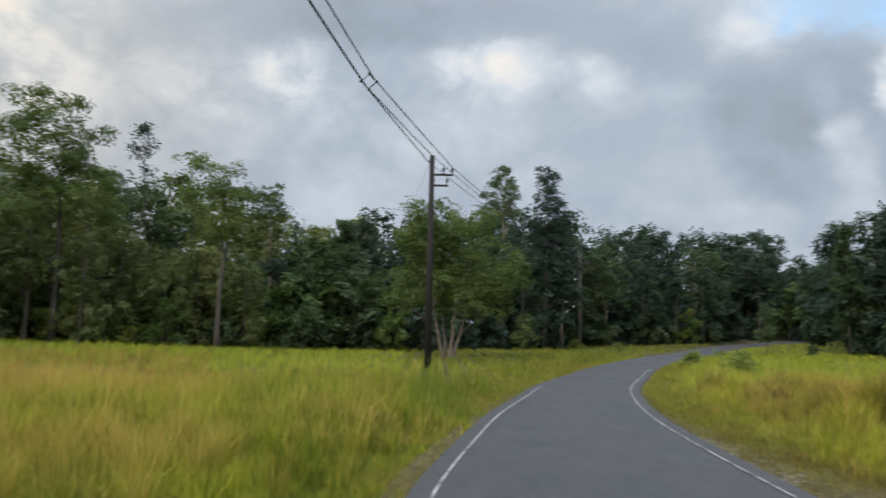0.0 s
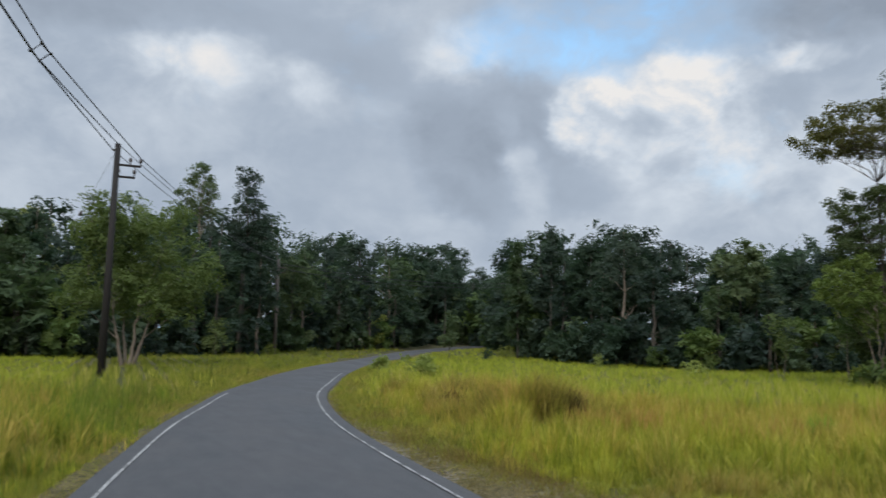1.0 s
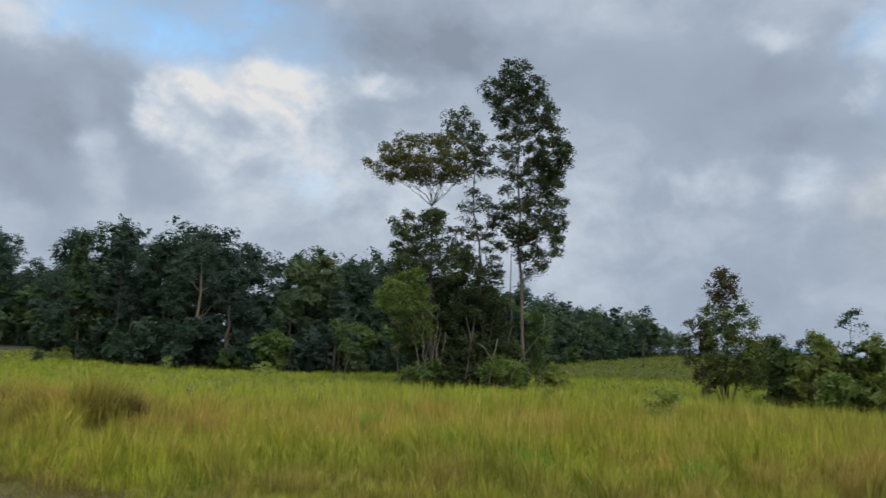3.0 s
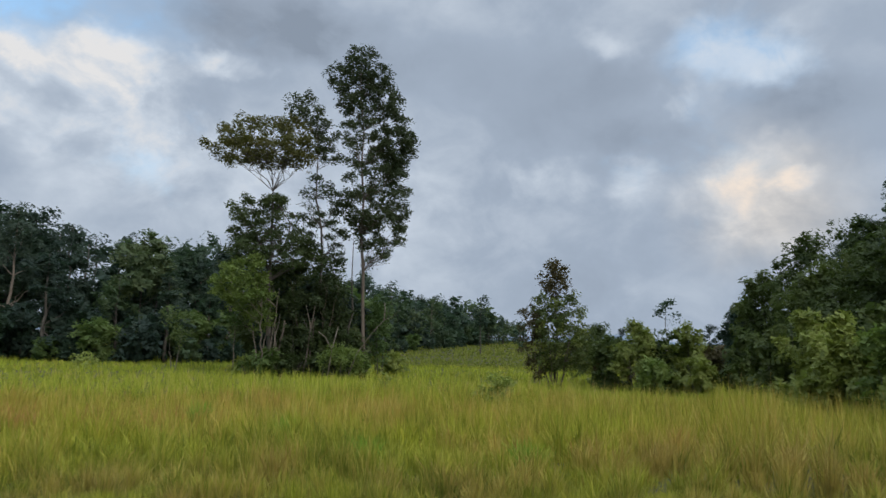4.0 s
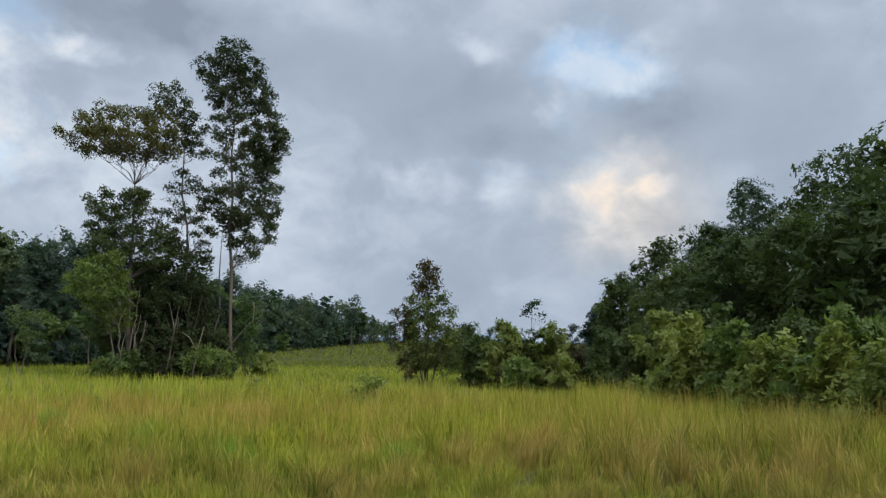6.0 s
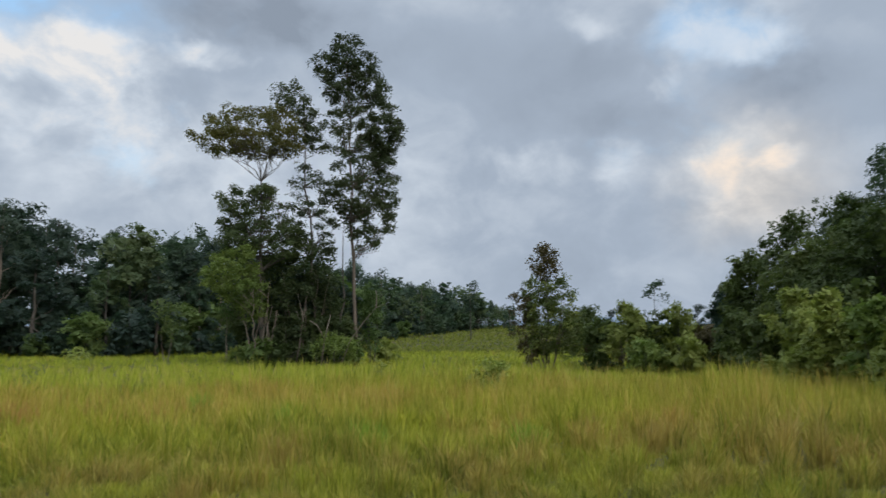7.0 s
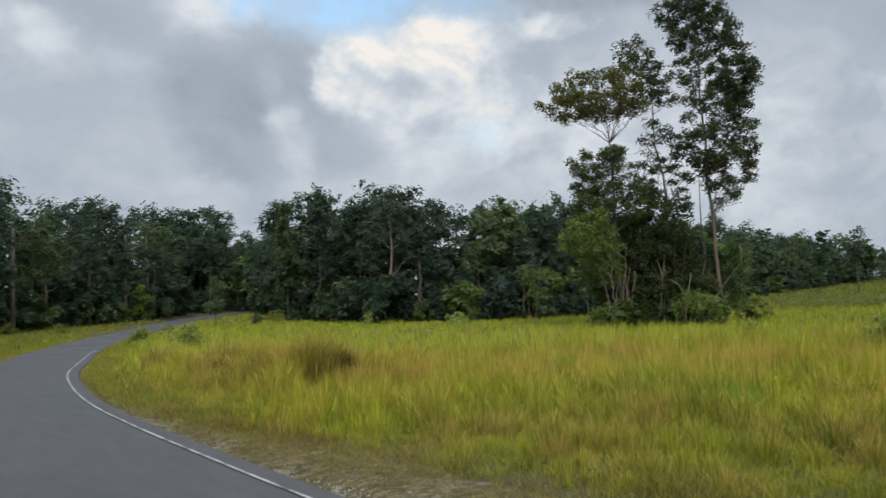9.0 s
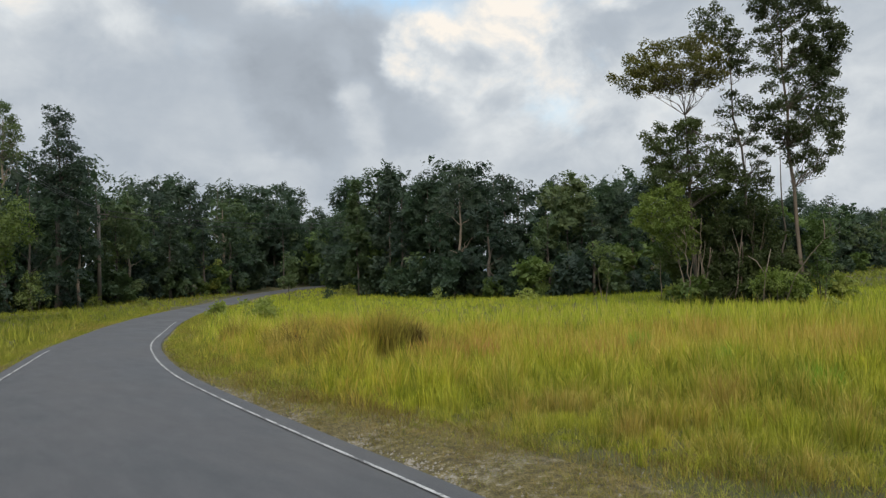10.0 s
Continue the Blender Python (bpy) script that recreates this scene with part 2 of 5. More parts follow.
def verge_material(name, gravel):
    m, n = material(name)
    pos = n.add("ShaderNodeTexCoord").outputs["Object"]
    cells = n.add("ShaderNodeTexVoronoi", Vector=pos, Scale=55.0)
    stone = n.add("ShaderNodeSeparateColor", i0=cells.outputs["Color"]).outputs[0]
    fine, broad, mid = n.noise(40, 4, 0.7, pos), n.noise(0.9, 4, 0.6, pos), n.noise(6, 5, 0.65, pos)
    soil = n.ramp(n.math("MULTIPLY_ADD", fine, 0.5, n.math("MULTIPLY", mid, 0.5)), (0.38, (0.030, 0.024, 0.009)), (0.5, (0.105, 0.084, 0.028)), (0.62, (0.23, 0.185, 0.070)))
    grit = n.ramp(stone, (0.1, (0.09, 0.08, 0.065)), (0.6, (0.24, 0.22, 0.19)), (0.95, (0.42, 0.40, 0.36)))
    show = n.math("MULTIPLY", n.span(n.math("MULTIPLY_ADD", mid, 0.6, n.math("MULTIPLY", broad, 0.6)), 0.60, 0.72), n.span(stone, 0.25, 0.5))
    c = n.mix(n.math("MULTIPLY", show, gravel), soil, grit)
    bump = n.add("ShaderNodeBump", Height=n.math("MULTIPLY_ADD", fine, 0.6, n.math("MULTIPLY", mid, 1.0)), Strength=0.9, Distance=0.03)
    b = n.add("ShaderNodeBsdfPrincipled", Base_Color=c, Roughness=0.95, Normal=bump)
    n.add("ShaderNodeOutputMaterial", Surface=b)
    return m


M_VERGE, M_DIRT = verge_material("gravelly_soil", 0.5), verge_material("brown_dirt", 0.02)
M_GROUND, M_ASPHALT, M_PAINT = ground_material(), asphalt_material(), paint_material()
M_GRASS = grass_material("tall_meadow_grass", ((0.092, 0.129, 0.015), (0.313, 0.350, 0.033), (0.607, 0.589, 0.074)), ((0.460, 0.350, 0.074), (0.718, 0.534, 0.147), (0.442, 0.212, 0.07)), 0.10)
M_STRAW = grass_material("straw_meadow_grass", ((0.12, 0.16, 0.02), (0.36, 0.37, 0.04), (0.62, 0.57, 0.08)), ((0.54, 0.41, 0.09), (0.72, 0.53, 0.15), (0.52, 0.27, 0.09)), 0.12)
M_FAR_GRASS = grass_material("far_meadow_grass", ((0.135, 0.180, 0.023), (0.333, 0.396, 0.041), (0.558, 0.594, 0.072)), ((0.486, 0.423, 0.077), (0.630, 0.540, 0.126), (0.432, 0.270, 0.08)), -0.2)
M_VERGE_GREEN = grass_material("olive_bank_grass", ((0.09, 0.12, 0.02), (0.22, 0.26, 0.035), (0.40, 0.42, 0.06)), ((0.32, 0.29, 0.06), (0.42, 0.36, 0.09), (0.28, 0.20, 0.06)), -0.1)
M_SLOPE = grass_material("slope_grass", ((0.10, 0.135, 0.025), (0.19, 0.225, 0.04), (0.28, 0.30, 0.055)), ((0.25, 0.26, 0.055), (0.29, 0.29, 0.065), (0.21, 0.21, 0.045)), -0.2)
M_DULL = grass_material("olive_brown_grass", ((0.090, 0.126, 0.016), (0.288, 0.324, 0.036), (0.558, 0.540, 0.072)), ((0.378, 0.306, 0.068), (0.558, 0.432, 0.117), (0.414, 0.252, 0.085)), 0.06)
M_ORANGE = grass_material("russet_meadow_grass", ((0.22, 0.18, 0.04), (0.38, 0.27, 0.06), (0.50, 0.38, 0.09)), ((0.50, 0.29, 0.09), (0.58, 0.33, 0.12), (0.38, 0.17, 0.06)), 0.25)
M_FRESH = grass_material("fresh_green_grass", ((0.14, 0.28, 0.03), (0.22, 0.38, 0.04), (0.30, 0.46, 0.06)), ((0.26, 0.36, 0.05), (0.30, 0.38, 0.06), (0.24, 0.32, 0.05)))
M_SHORT = grass_material("mown_grass", ((0.057, 0.080, 0.017), (0.251, 0.274, 0.040), (0.502, 0.479, 0.080)), ((0.342, 0.262, 0.068), (0.524, 0.388, 0.125), (0.228, 0.137, 0.057)))
M_STALK = grass_material("pale_seed_stalks", ((0.44, 0.44, 0.07), (0.56, 0.54, 0.09), (0.66, 0.58, 0.12)), ((0.62, 0.50, 0.18), (0.68, 0.55, 0.22), (0.50, 0.32, 0.14)))
M_BORDER = grass_material("brown_dead_grass", ((0.10, 0.085, 0.024), (0.20, 0.155, 0.045), (0.30, 0.23, 0.07)), ((0.25, 0.16, 0.05), (0.36, 0.26, 0.09), (0.16, 0.09, 0.035)), 0.0)
M_LITTER = grass_material("dry_grass_litter", ((0.10, 0.085, 0.025), (0.20, 0.17, 0.05), (0.30, 0.26, 0.08)), ((0.28, 0.20, 0.08), (0.40, 0.31, 0.14), (0.15, 0.09, 0.04)), 0.1)
M_LUSH = grass_material("lush_green_grass", ((0.06, 0.12, 0.018), (0.16, 0.25, 0.03), (0.34, 0.42, 0.05)), ((0.30, 0.30, 0.06), (0.40, 0.36, 0.08), (0.22, 0.16, 0.05)), -0.1)
M_TUSSOCK = grass_material("dry_tussock_grass", ((0.11, 0.10, 0.024), (0.28, 0.25, 0.05), (0.46, 0.40, 0.085)), ((0.40, 0.29, 0.08), (0.54, 0.40, 0.12), (0.22, 0.13, 0.045)), 0.0)
# dead brown grass darkened near black: a hollow's shade put into the colour
M_DEAD_SHADE = grass_material("dead_grass_hollow_shade", ((0.045, 0.032, 0.014), (0.09, 0.064, 0.022), (0.20, 0.15, 0.045)), ((0.09, 0.055, 0.022), (0.14, 0.09, 0.035), (0.05, 0.03, 0.015)))
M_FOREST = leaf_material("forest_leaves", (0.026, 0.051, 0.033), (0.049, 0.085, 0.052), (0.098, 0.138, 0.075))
# pale-leaved trees; the lift also paints haze over western and far eastern ones
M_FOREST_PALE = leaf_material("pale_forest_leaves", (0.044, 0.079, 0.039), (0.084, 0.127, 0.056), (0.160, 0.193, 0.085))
M_BRIGHT = leaf_material("bright_shrub_leaves", (0.065, 0.110, 0.029), (0.137, 0.196, 0.045), (0.235, 0.294, 0.076))
# lifted greens: the bright veil over western trees is partly painted in
M_BROAD = leaf_material("broad_tree_leaves", (0.071, 0.105, 0.029), (0.134, 0.183, 0.050), (0.244, 0.270, 0.079))
M_UNDER = leaf_material("understorey_leaves", (0.057, 0.103, 0.030), (0.113, 0.172, 0.049), (0.202, 0.253, 0.083))
M_BUSH = leaf_material("bush_leaves", (0.110, 0.138, 0.034), (0.222, 0.262, 0.061), (0.367, 0.395, 0.108))
M_GROVE = leaf_material("grove_leaves", (0.039, 0.061, 0.016), (0.077, 0.109, 0.029), (0.146, 0.175, 0.052))
M_DARKER = leaf_material("dark_glossy_leaves", (0.020, 0.033, 0.018), (0.043, 0.061, 0.025), (0.085, 0.108, 0.044))
M_RUSTY = leaf_material("brownish_leaves", (0.05, 0.045, 0.018), (0.09, 0.075, 0.03), (0.13, 0.10, 0.05))
M_LIME = leaf_material("lime_bush_leaves", (0.15, 0.19, 0.045), (0.27, 0.32, 0.08), (0.42, 0.46, 0.14))
M_PALELEAF = leaf_material("pale_green_leaves", (0.11, 0.15, 0.05), (0.18, 0.23, 0.08), (0.27, 0.33, 0.13))
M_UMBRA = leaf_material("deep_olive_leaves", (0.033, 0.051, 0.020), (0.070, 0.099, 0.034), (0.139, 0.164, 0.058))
M_DARK = leaf_material("dark_tree_leaves", (0.023, 0.043, 0.032), (0.043, 0.071, 0.051), (0.084, 0.115, 0.072))
M_RUSSET = leaf_material("russet_tinged_leaves", (0.059, 0.074, 0.021), (0.135, 0.128, 0.036), (0.270, 0.142, 0.058), patch=0.6)
# forest leaves lifted and warmed: the western light is put into the colour
M_WEST = leaf_material("lit_copy_forest_leaves", (0.082, 0.112, 0.046), (0.164, 0.197, 0.072), (0.290, 0.302, 0.116))
M_BARK = bark_material("grey_bark", (0.035, 0.03, 0.026), (0.13, 0.115, 0.095))
M_PALEBARK = bark_material("pale_bark", (0.10, 0.08, 0.06), (0.30, 0.25, 0.20))
M_MIDBARK = bark_material("brown_grey_bark", (0.06, 0.048, 0.038), (0.20, 0.16, 0.125))
M_WOOD = plain("tarred_wood", (0.022, 0.019, 0.018), 0.8, spot=20)
M_GREYPOLE = plain("weathered_grey_pole", (0.15, 0.125, 0.105), 0.85)
M_WIRE = plain("black_cable", (0.02, 0.02, 0.022), 0.5)
M_CERAMIC = plain("brown_insulator", (0.06, 0.05, 0.05), 0.3)
M_STEEL = plain("dull_steel", (0.10, 0.10, 0.10), 0.5, 0.6)
M_GRAVEL = plain("pale_gravel", (0.25, 0.23, 0.20), 0.9, spot=3, amount=0.4)
# distance haze is put into the hill's blue-grey base colour
M_HILL = plain("painted_haze_hill", (0.20, 0.26, 0.33), 1.0, spot=0.01, amount=0.1)


# ---------------------------------------------------------------- mesh helpers
def mesh_from(name, verts, faces_flat, counts, mat, tip=None, tuft=None, smooth=False):
    """A mesh from arrays: verts (n, 3), the loops' vertices and the faces' corner counts."""
    me = bpy.data.meshes.new(name)
    verts = np.asarray(verts, np.float32)
    faces_flat, counts = np.asarray(faces_flat, np.int32), np.asarray(counts, np.int32)
    me.vertices.add(len(verts))
    me.vertices.foreach_set("co", verts.ravel())
    me.loops.add(len(faces_flat))
    me.loops.foreach_set("vertex_index", faces_flat)
    me.polygons.add(len(counts))
    starts = np.concatenate([[0], np.cumsum(counts)[:-1]]).astype(np.int32)
    me.polygons.foreach_set("loop_start", starts)
    me.polygons.foreach_set("use_smooth", np.full(len(counts), smooth))
    if tip is not None:
        a = me.attributes.new("tip", "FLOAT", "POINT")
        a.data.foreach_set("value", np.asarray(tip, np.float32))
    if tuft is not None:
        a = me.attributes.new("tuft", "FLOAT", "POINT")
        a.data.foreach_set("value", np.asarray(tuft, np.float32))
    me.update(calc_edges=True)
    me.materials.append(mat)
    return me


def part(name, me, parent, label=""):
    ob = new(name, me)
    ob.parent = parent
    return tagged(ob, label)


def thing(name, label, category, m, group="", kind=""):
    ob = new(name)
    ob.matrix_basis = m
    return tagged(ob, label, category, group, kind)


class Tubes:
    """Gathers tapered tubes into one mesh."""

    def __init__(self):
        self.v, self.f, self.c = [], [], []

    def tube(self, pts, radii, sides=7, cap=True):
        pts = [Vector(p) for p in pts]
        base = len(self.v)
        for i, p in enumerate(pts):
            t = (pts[min(i + 1, len(pts) - 1)] - pts[max(i - 1, 0)]).normalized()
            a = t.orthogonal().normalized() if i == 0 else (a - t * a.dot(t)).normalized()
            b = t.cross(a)
            for k in range(sides):
                w = 2 * math.pi * k / sides
                self.v.append(p + (a * math.cos(w) + b * math.sin(w)) * radii[i])
        for i in range(len(pts) - 1):
            for k in range(sides):
                q, r = base + i * sides, (k + 1) % sides
                self.f += [q + k, q + r, q + sides + r, q + sides + k]
                self.c.append(4)
        if cap:
            for i, s in ((0, -1), (len(pts) - 1, 1)):
                self.f += [base + i * sides + k for k in (range(sides) if s > 0 else reversed(range(sides)))]
                self.c.append(sides)
        return self

    def box(self, lo, hi):
        b = len(self.v)
        self.v += [Vector((x, y, z)) for z in (lo[2], hi[2]) for y in (lo[1], hi[1]) for x in (lo[0], hi[0])]
        for q in ((0, 2, 3, 1), (4, 5, 7, 6), (0, 1, 5, 4), (2, 6, 7, 3), (0, 4, 6, 2), (1, 3, 7, 5)):
            self.f += [b + k for k in q]
            self.c.append(4)
        return self

    def mesh(self, name, mat, smooth=True):
        return mesh_from(name, [tuple(p) for p in self.v], self.f, self.c, mat, smooth=smooth)


def unit(v):
    return v / np.maximum(np.linalg.norm(v, axis=1, keepdims=True), 1e-9)


def leaves_mesh(name, centres, outward, size, mat, rng, droop=0.2, narrow=0.55):
    """Small folded leaves at the centres, turned roughly outward."""
    n = len(centres)
    nrm = unit(outward + rng.normal(0, 0.38, (n, 3)))
    ax = unit(np.cross(nrm, rng.normal(0, 1, (n, 3))))
    ax[:, 2] -= droop
    ax = unit(ax)
    bx = unit(np.cross(nrm, ax))
    ln = (size * rng.uniform(0.6, 1.35, n))[:, None]
    wd = ln * narrow * rng.uniform(0.75, 1.25, (n, 1))
    v = np.stack([centres - ax * ln / 2, centres + bx * wd / 2 - ax * ln * 0.08, centres + ax * ln / 2, centres - bx * wd / 2 - ax * ln * 0.08], 1).reshape(-1, 3)
    return mesh_from(name, v, np.arange(4 * n), np.full(n, 4), mat)


def clump_points(clumps, count, rng, fill=0.35, leaf=0.2, per=11):
    """Leaf places in small flat sprays on and inside ellipsoid clumps (x, y, z, rx, rz)."""
    c = np.array(clumps, float)
    area = c[:, 3] * (c[:, 3] + c[:, 4])
    ns = max(1, count // per)
    pick = rng.choice(len(c), ns, p=area / area.sum())
    dirs = unit(rng.normal(0, 1, (ns, 3)))
    dirs[:, 2] = np.where((dirs[:, 2] < -0.2) & (rng.random(ns) < 0.6), -dirs[:, 2], dirs[:, 2])
    rad = np.where(rng.random(ns) < fill, rng.random(ns) ** 0.5, rng.uniform(0.82, 1.08, ns))
    scale = np.stack([c[pick, 3], c[pick, 3], c[pick, 4]], 1)
    mid = c[pick, :3] + dirs * scale * rad[:, None]
    flat = unit(dirs * 1.0 + np.array([0, 0, 0.4]) + rng.normal(0, 0.16, (ns, 3)))
    who = np.repeat(np.arange(ns), per)
    n = len(who)
    off = np.clip(rng.normal(0, 1, (n, 3)), -1.5, 1.5)
    off -= flat[who] * np.sum(off * flat[who], 1, keepdims=True) * 0.82
    size = leaf * rng.uniform(0.7, 1.35, ns)[who][:, None]
    return mid[who] + off * size, flat[who], np.where(rad < 0.75, 1.7, 1.0)[who]


def wobble(a, b, steps, amount, rng):
    a, b = np.array(a, float), np.array(b, float)
    pts = []
    for i in range(steps + 1):
        t = i / steps
        off = rng.normal(0, amount, 3) * (math.sin(math.pi * t) if i < steps else 0)
        pts.append(tuple(a + (b - a) * t + off * np.array([1, 1, 0.3])))
    return pts


# ---------------------------------------------------------------- the lie of the land
def terrain(x, y):
    dd = np.hypot(x, y)
    far = np.maximum(dd - 80, 0)
    z = 0.034 * far * far / (far + 18)
    z = np.minimum(z, 3.2 + 0.004 * far)
    west = np.clip((-x - 6) / 40, 0, 1)
    return z + 0.9 * west * west * (3 - 2 * west) * np.clip(1.5 - dd / 400, 0, 1)


def at(yaw, dist, dz=0.0):
    x, y = dist * math.sin(radians(yaw)), dist * math.cos(radians(yaw))
    return x, y, float(terrain(np.float64(x), np.float64(y))) + dz


# the road's middle and half width between its lines
ROAD = [(-4.0, -60, 2.2), (-1.6, -30, 2.2), (-0.2, -14, 2.2), (0.85, -4, 2.2), (1.52, 5, 2.2), (1.79, 9, 2.14), (2.28, 13.5, 1.92), (2.83, 17.5, 1.74), (3.72, 22, 1.57), (4.98, 27.4, 1.5), (7.07, 34, 1.48), (10.45, 44, 1.46),
        (16.9, 60, 1.46), (30.3, 88, 1.46), (41.5, 104, 1.46), (57, 119, 1.46), (82, 136, 1.46), (120, 155, 1.46)]


def catmull(rows, per):
    r = np.array(rows, float)
    out = []
    for i in range(len(r) - 1):
        p0, p1, p2, p3 = r[max(i - 1, 0)], r[i], r[i + 1], r[min(i + 2, len(r) - 1)]
        for k in range(per):
            t = k / per
            out.append(0.5 * (2 * p1 + (p2 - p0) * t + (2 * p0 - 5 * p1 + 4 * p2 - p3) * t * t + (3 * p1 - p0 - 3 * p2 + p3) * t ** 3))
    out.append(r[-1])
    return np.array(out)


RC = catmull(ROAD, 10)
RT = np.gradient(RC[:, :2], axis=0)
RT /= np.linalg.norm(RT, axis=1, keepdims=True)
RN = np.stack([RT[:, 1], -RT[:, 0]], 1)  # to the right of the way ahead


def road_offset(x, y):
    """How far right of the road's middle a place lies, and the half width there."""
    x, y = np.atleast_1d(x).astype(float), np.atleast_1d(y).astype(float)
    best, off, half = np.full(x.shape, 1e9), np.zeros(x.shape), np.zeros(x.shape)
    for c, nn in zip(RC, RN):
        dx, dy = x - c[0], y - c[1]
        q = dx * dx + dy * dy
        m = q < best
        best = np.where(m, q, best)
        s = np.sign(dx * nn[0] + dy * nn[1])
        off = np.where(m, s * np.sqrt(q), off)
        half = np.where(m, c[2], half)
    return off, half


def ground_z(x, y):
    off, half = road_offset(x, y)
    edge = np.abs(off) - half
    z = terrain(np.asarray(x, float), np.asarray(y, float))
    z = z - 0.07 * np.clip(1 - (edge - 0.2) / 0.6, 0, 1)
    ditch = np.exp(-((-off - half - 1.3) / 0.6) ** 2) * 0.22
    return z - ditch


# ground sheet: rings that grow outward to the horizon
rings = np.concatenate([[0.0], np.geomspace(1.2, 130, 110), np.geomspace(145, 3000, 16)])
spokes = 200
ang = np.linspace(0, 2 * np.pi, spokes, endpoint=False)
gx, gy = np.outer(rings[1:], np.sin(ang)).ravel(), np.outer(rings[1:], np.cos(ang)).ravel()
gz = ground_z(gx, gy)
verts = np.concatenate([[[0, 0, -0.07]], np.stack([gx, gy, gz], 1)])
ff, cc = [], []
for k in range(spokes):
    ff += [0, 1 + (k + 1) % spokes, 1 + k]
    cc.append(3)
for i in range(len(rings) - 2):
    for k in range(spokes):
        a, b = 1 + i * spokes, 1 + (i + 1) * spokes
        ff += [a + k, a + (k + 1) % spokes, b + (k + 1) % spokes, b + k]
        cc.append(4)
tagged(new("ground", mesh_from("ground", verts, ff, cc, M_GROUND, smooth=True)), "meadow ground of green and straw-coloured grass roots over soil", "ground", kind="structure")


def ribbon(name, offs, zs, mat, lo=0, hi=None, half_scale=1.0, jitter=0.0):
    """A strip along the road: offsets from the half width on each side (a function of the half width)."""
    rows = range(lo, len(RC) if hi is None else hi)
    rng = np.random.default_rng(5)
    v, f, c = [], [], []
    cols = len(offs)
    for i in rows:
        for (s, o), z in zip(offs, zs):
            w = s * RC[i, 2] + o + (rng.normal(0, jitter) if jitter else 0)
            x, y = RC[i, 0] + RN[i, 0] * w, RC[i, 1] + RN[i, 1] * w
            v.append((x, y, float(terrain(x, y)) + z))
    for i in range(len(rows) - 1):
        for k in range(cols - 1):
            a = i * cols + k
            f += [a, a + 1, a + cols + 1, a + cols]
            c.append(4)
    return mesh_from(name, v, f, c, mat, smooth=False)


tagged(new("road", ribbon("road", [(-1, -0.34), (-1, -0.3), (-0.5, 0), (0, 0), (0.5, 0), (1, 0.3), (1, 0.34)], [-0.08, -0.012, 0.008, 0.015, 0.008, -0.012, -0.08], M_ASPHALT)),
       "narrow grey asphalt road bending through the meadow", "road", kind="structure")
for nm, s, end in (("road_line_left", -1, 27), ("road_line_right", 1, 44)):
    tagged(new(nm, ribbon(nm, [(s, -0.024), (s, 0.024)], [0.004 + 0.002, 0.004], M_PAINT, 0, int(np.searchsorted(RC[:, 1], end)))), "worn white painted edge line on the asphalt road", "road marking", kind="structure")


for nm, s, offs, zs in (("verge_right", 1, (0.3, 0.45, 0.75, 1.15, 1.6, 1.9), (-0.05, -0.035, 0.012, 0.014, 0.012, -0.03)), ("verge_left", -1, (-0.3, -0.42, -0.55, -0.7), (-0.05, -0.035, -0.01, -0.06))):
    tagged(new(nm, ribbon(nm, [(s, o) for o in offs], zs, M_VERGE if s > 0 else M_DIRT, 30, 150, jitter=0.01)), "bare verge of brown soil, dry litter and fine gravel", "verge", kind="structure")


# ---------------------------------------------------------------- grass
def blades(name, x, y, height, width, mat, rng, lean=0.3, bend=True, tuft=None, away=None):
    """Single blades; away: the way each leans out of its tuft."""
    n = len(x)
    z = ground_z(x, y) - 0.02
    base = np.stack([x, y, z], 1)
    h, w = height[:, None], width[:, None]
    th = rng.uniform(0, 2 * np.pi, n)
    side = np.stack([np.cos(th), np.sin(th), np.zeros(n)], 1)
    ld = rng.uniform(0, 2 * np.pi, n)
    ln = (np.abs(rng.normal(0, lean, n)) + 0.05)[:, None] * np.stack([np.cos(ld), np.sin(ld), np.zeros(n)], 1)
    if away is not None:
        ln = ln + away
    upv = np.array([0, 0, 1.0])
    if bend:
        drop = 1 - 0.35 * np.minimum(np.sum(ln * ln, 1, keepdims=True), 1.2)
        mid = base + h * 0.6 * upv + ln * h * 0.3
        tip = base + h * drop * upv + ln * h
        v = np.stack([base - side * w / 2, base + side * w / 2, mid + side * w * 0.42, mid - side * w * 0.42, tip], 1).reshape(-1, 3)
        o = np.arange(n)[:, None] * 5
        f = np.concatenate([o + [0, 1, 2, 3], o + [3, 2, 4]], 1).ravel()
        c = np.tile([4, 3], n)
        t = np.tile([0, 0, 0.5, 0.5, 1.0], n)
    else:
        v = np.stack([base - side * w / 2, base + side * w / 2, base + h * upv + ln * h], 1).reshape(-1, 3)
        f, c, t = np.arange(3 * n), np.full(n, 3), np.tile([0, 0, 1.0], n)
    if tuft is None:
        tuft = rng.random(n)
    return mesh_from(name, v, f, c, mat, tip=t, tuft=np.repeat(tuft, len(v) // n))


def scatter(count, yaw0, yaw1, r0, r1, power, rng):
    """Places thinning outward: density falls with distance to that power."""
    e = 2 - power
    r = (rng.random(count) * (r1 ** e - r0 ** e) + r0 ** e) ** (1 / e)
    a = np.radians(rng.uniform(yaw0, yaw1, count))
    return r * np.sin(a), r * np.cos(a), r


def patchy(x, y, scale, seed):
    """Cheap smooth noise, 0 to 1."""
    q = np.random.default_rng(seed)
    v = np.zeros(len(x))
    for k in range(9):
        a, p = q.uniform(0, 6.28), q.uniform(0, 6.28)
        s = scale * q.uniform(0.4, 2.4)
        v += np.sin((x * np.cos(a) + y * np.sin(a)) * s + p)
    return np.clip(0.5 + v / 7, 0, 1)


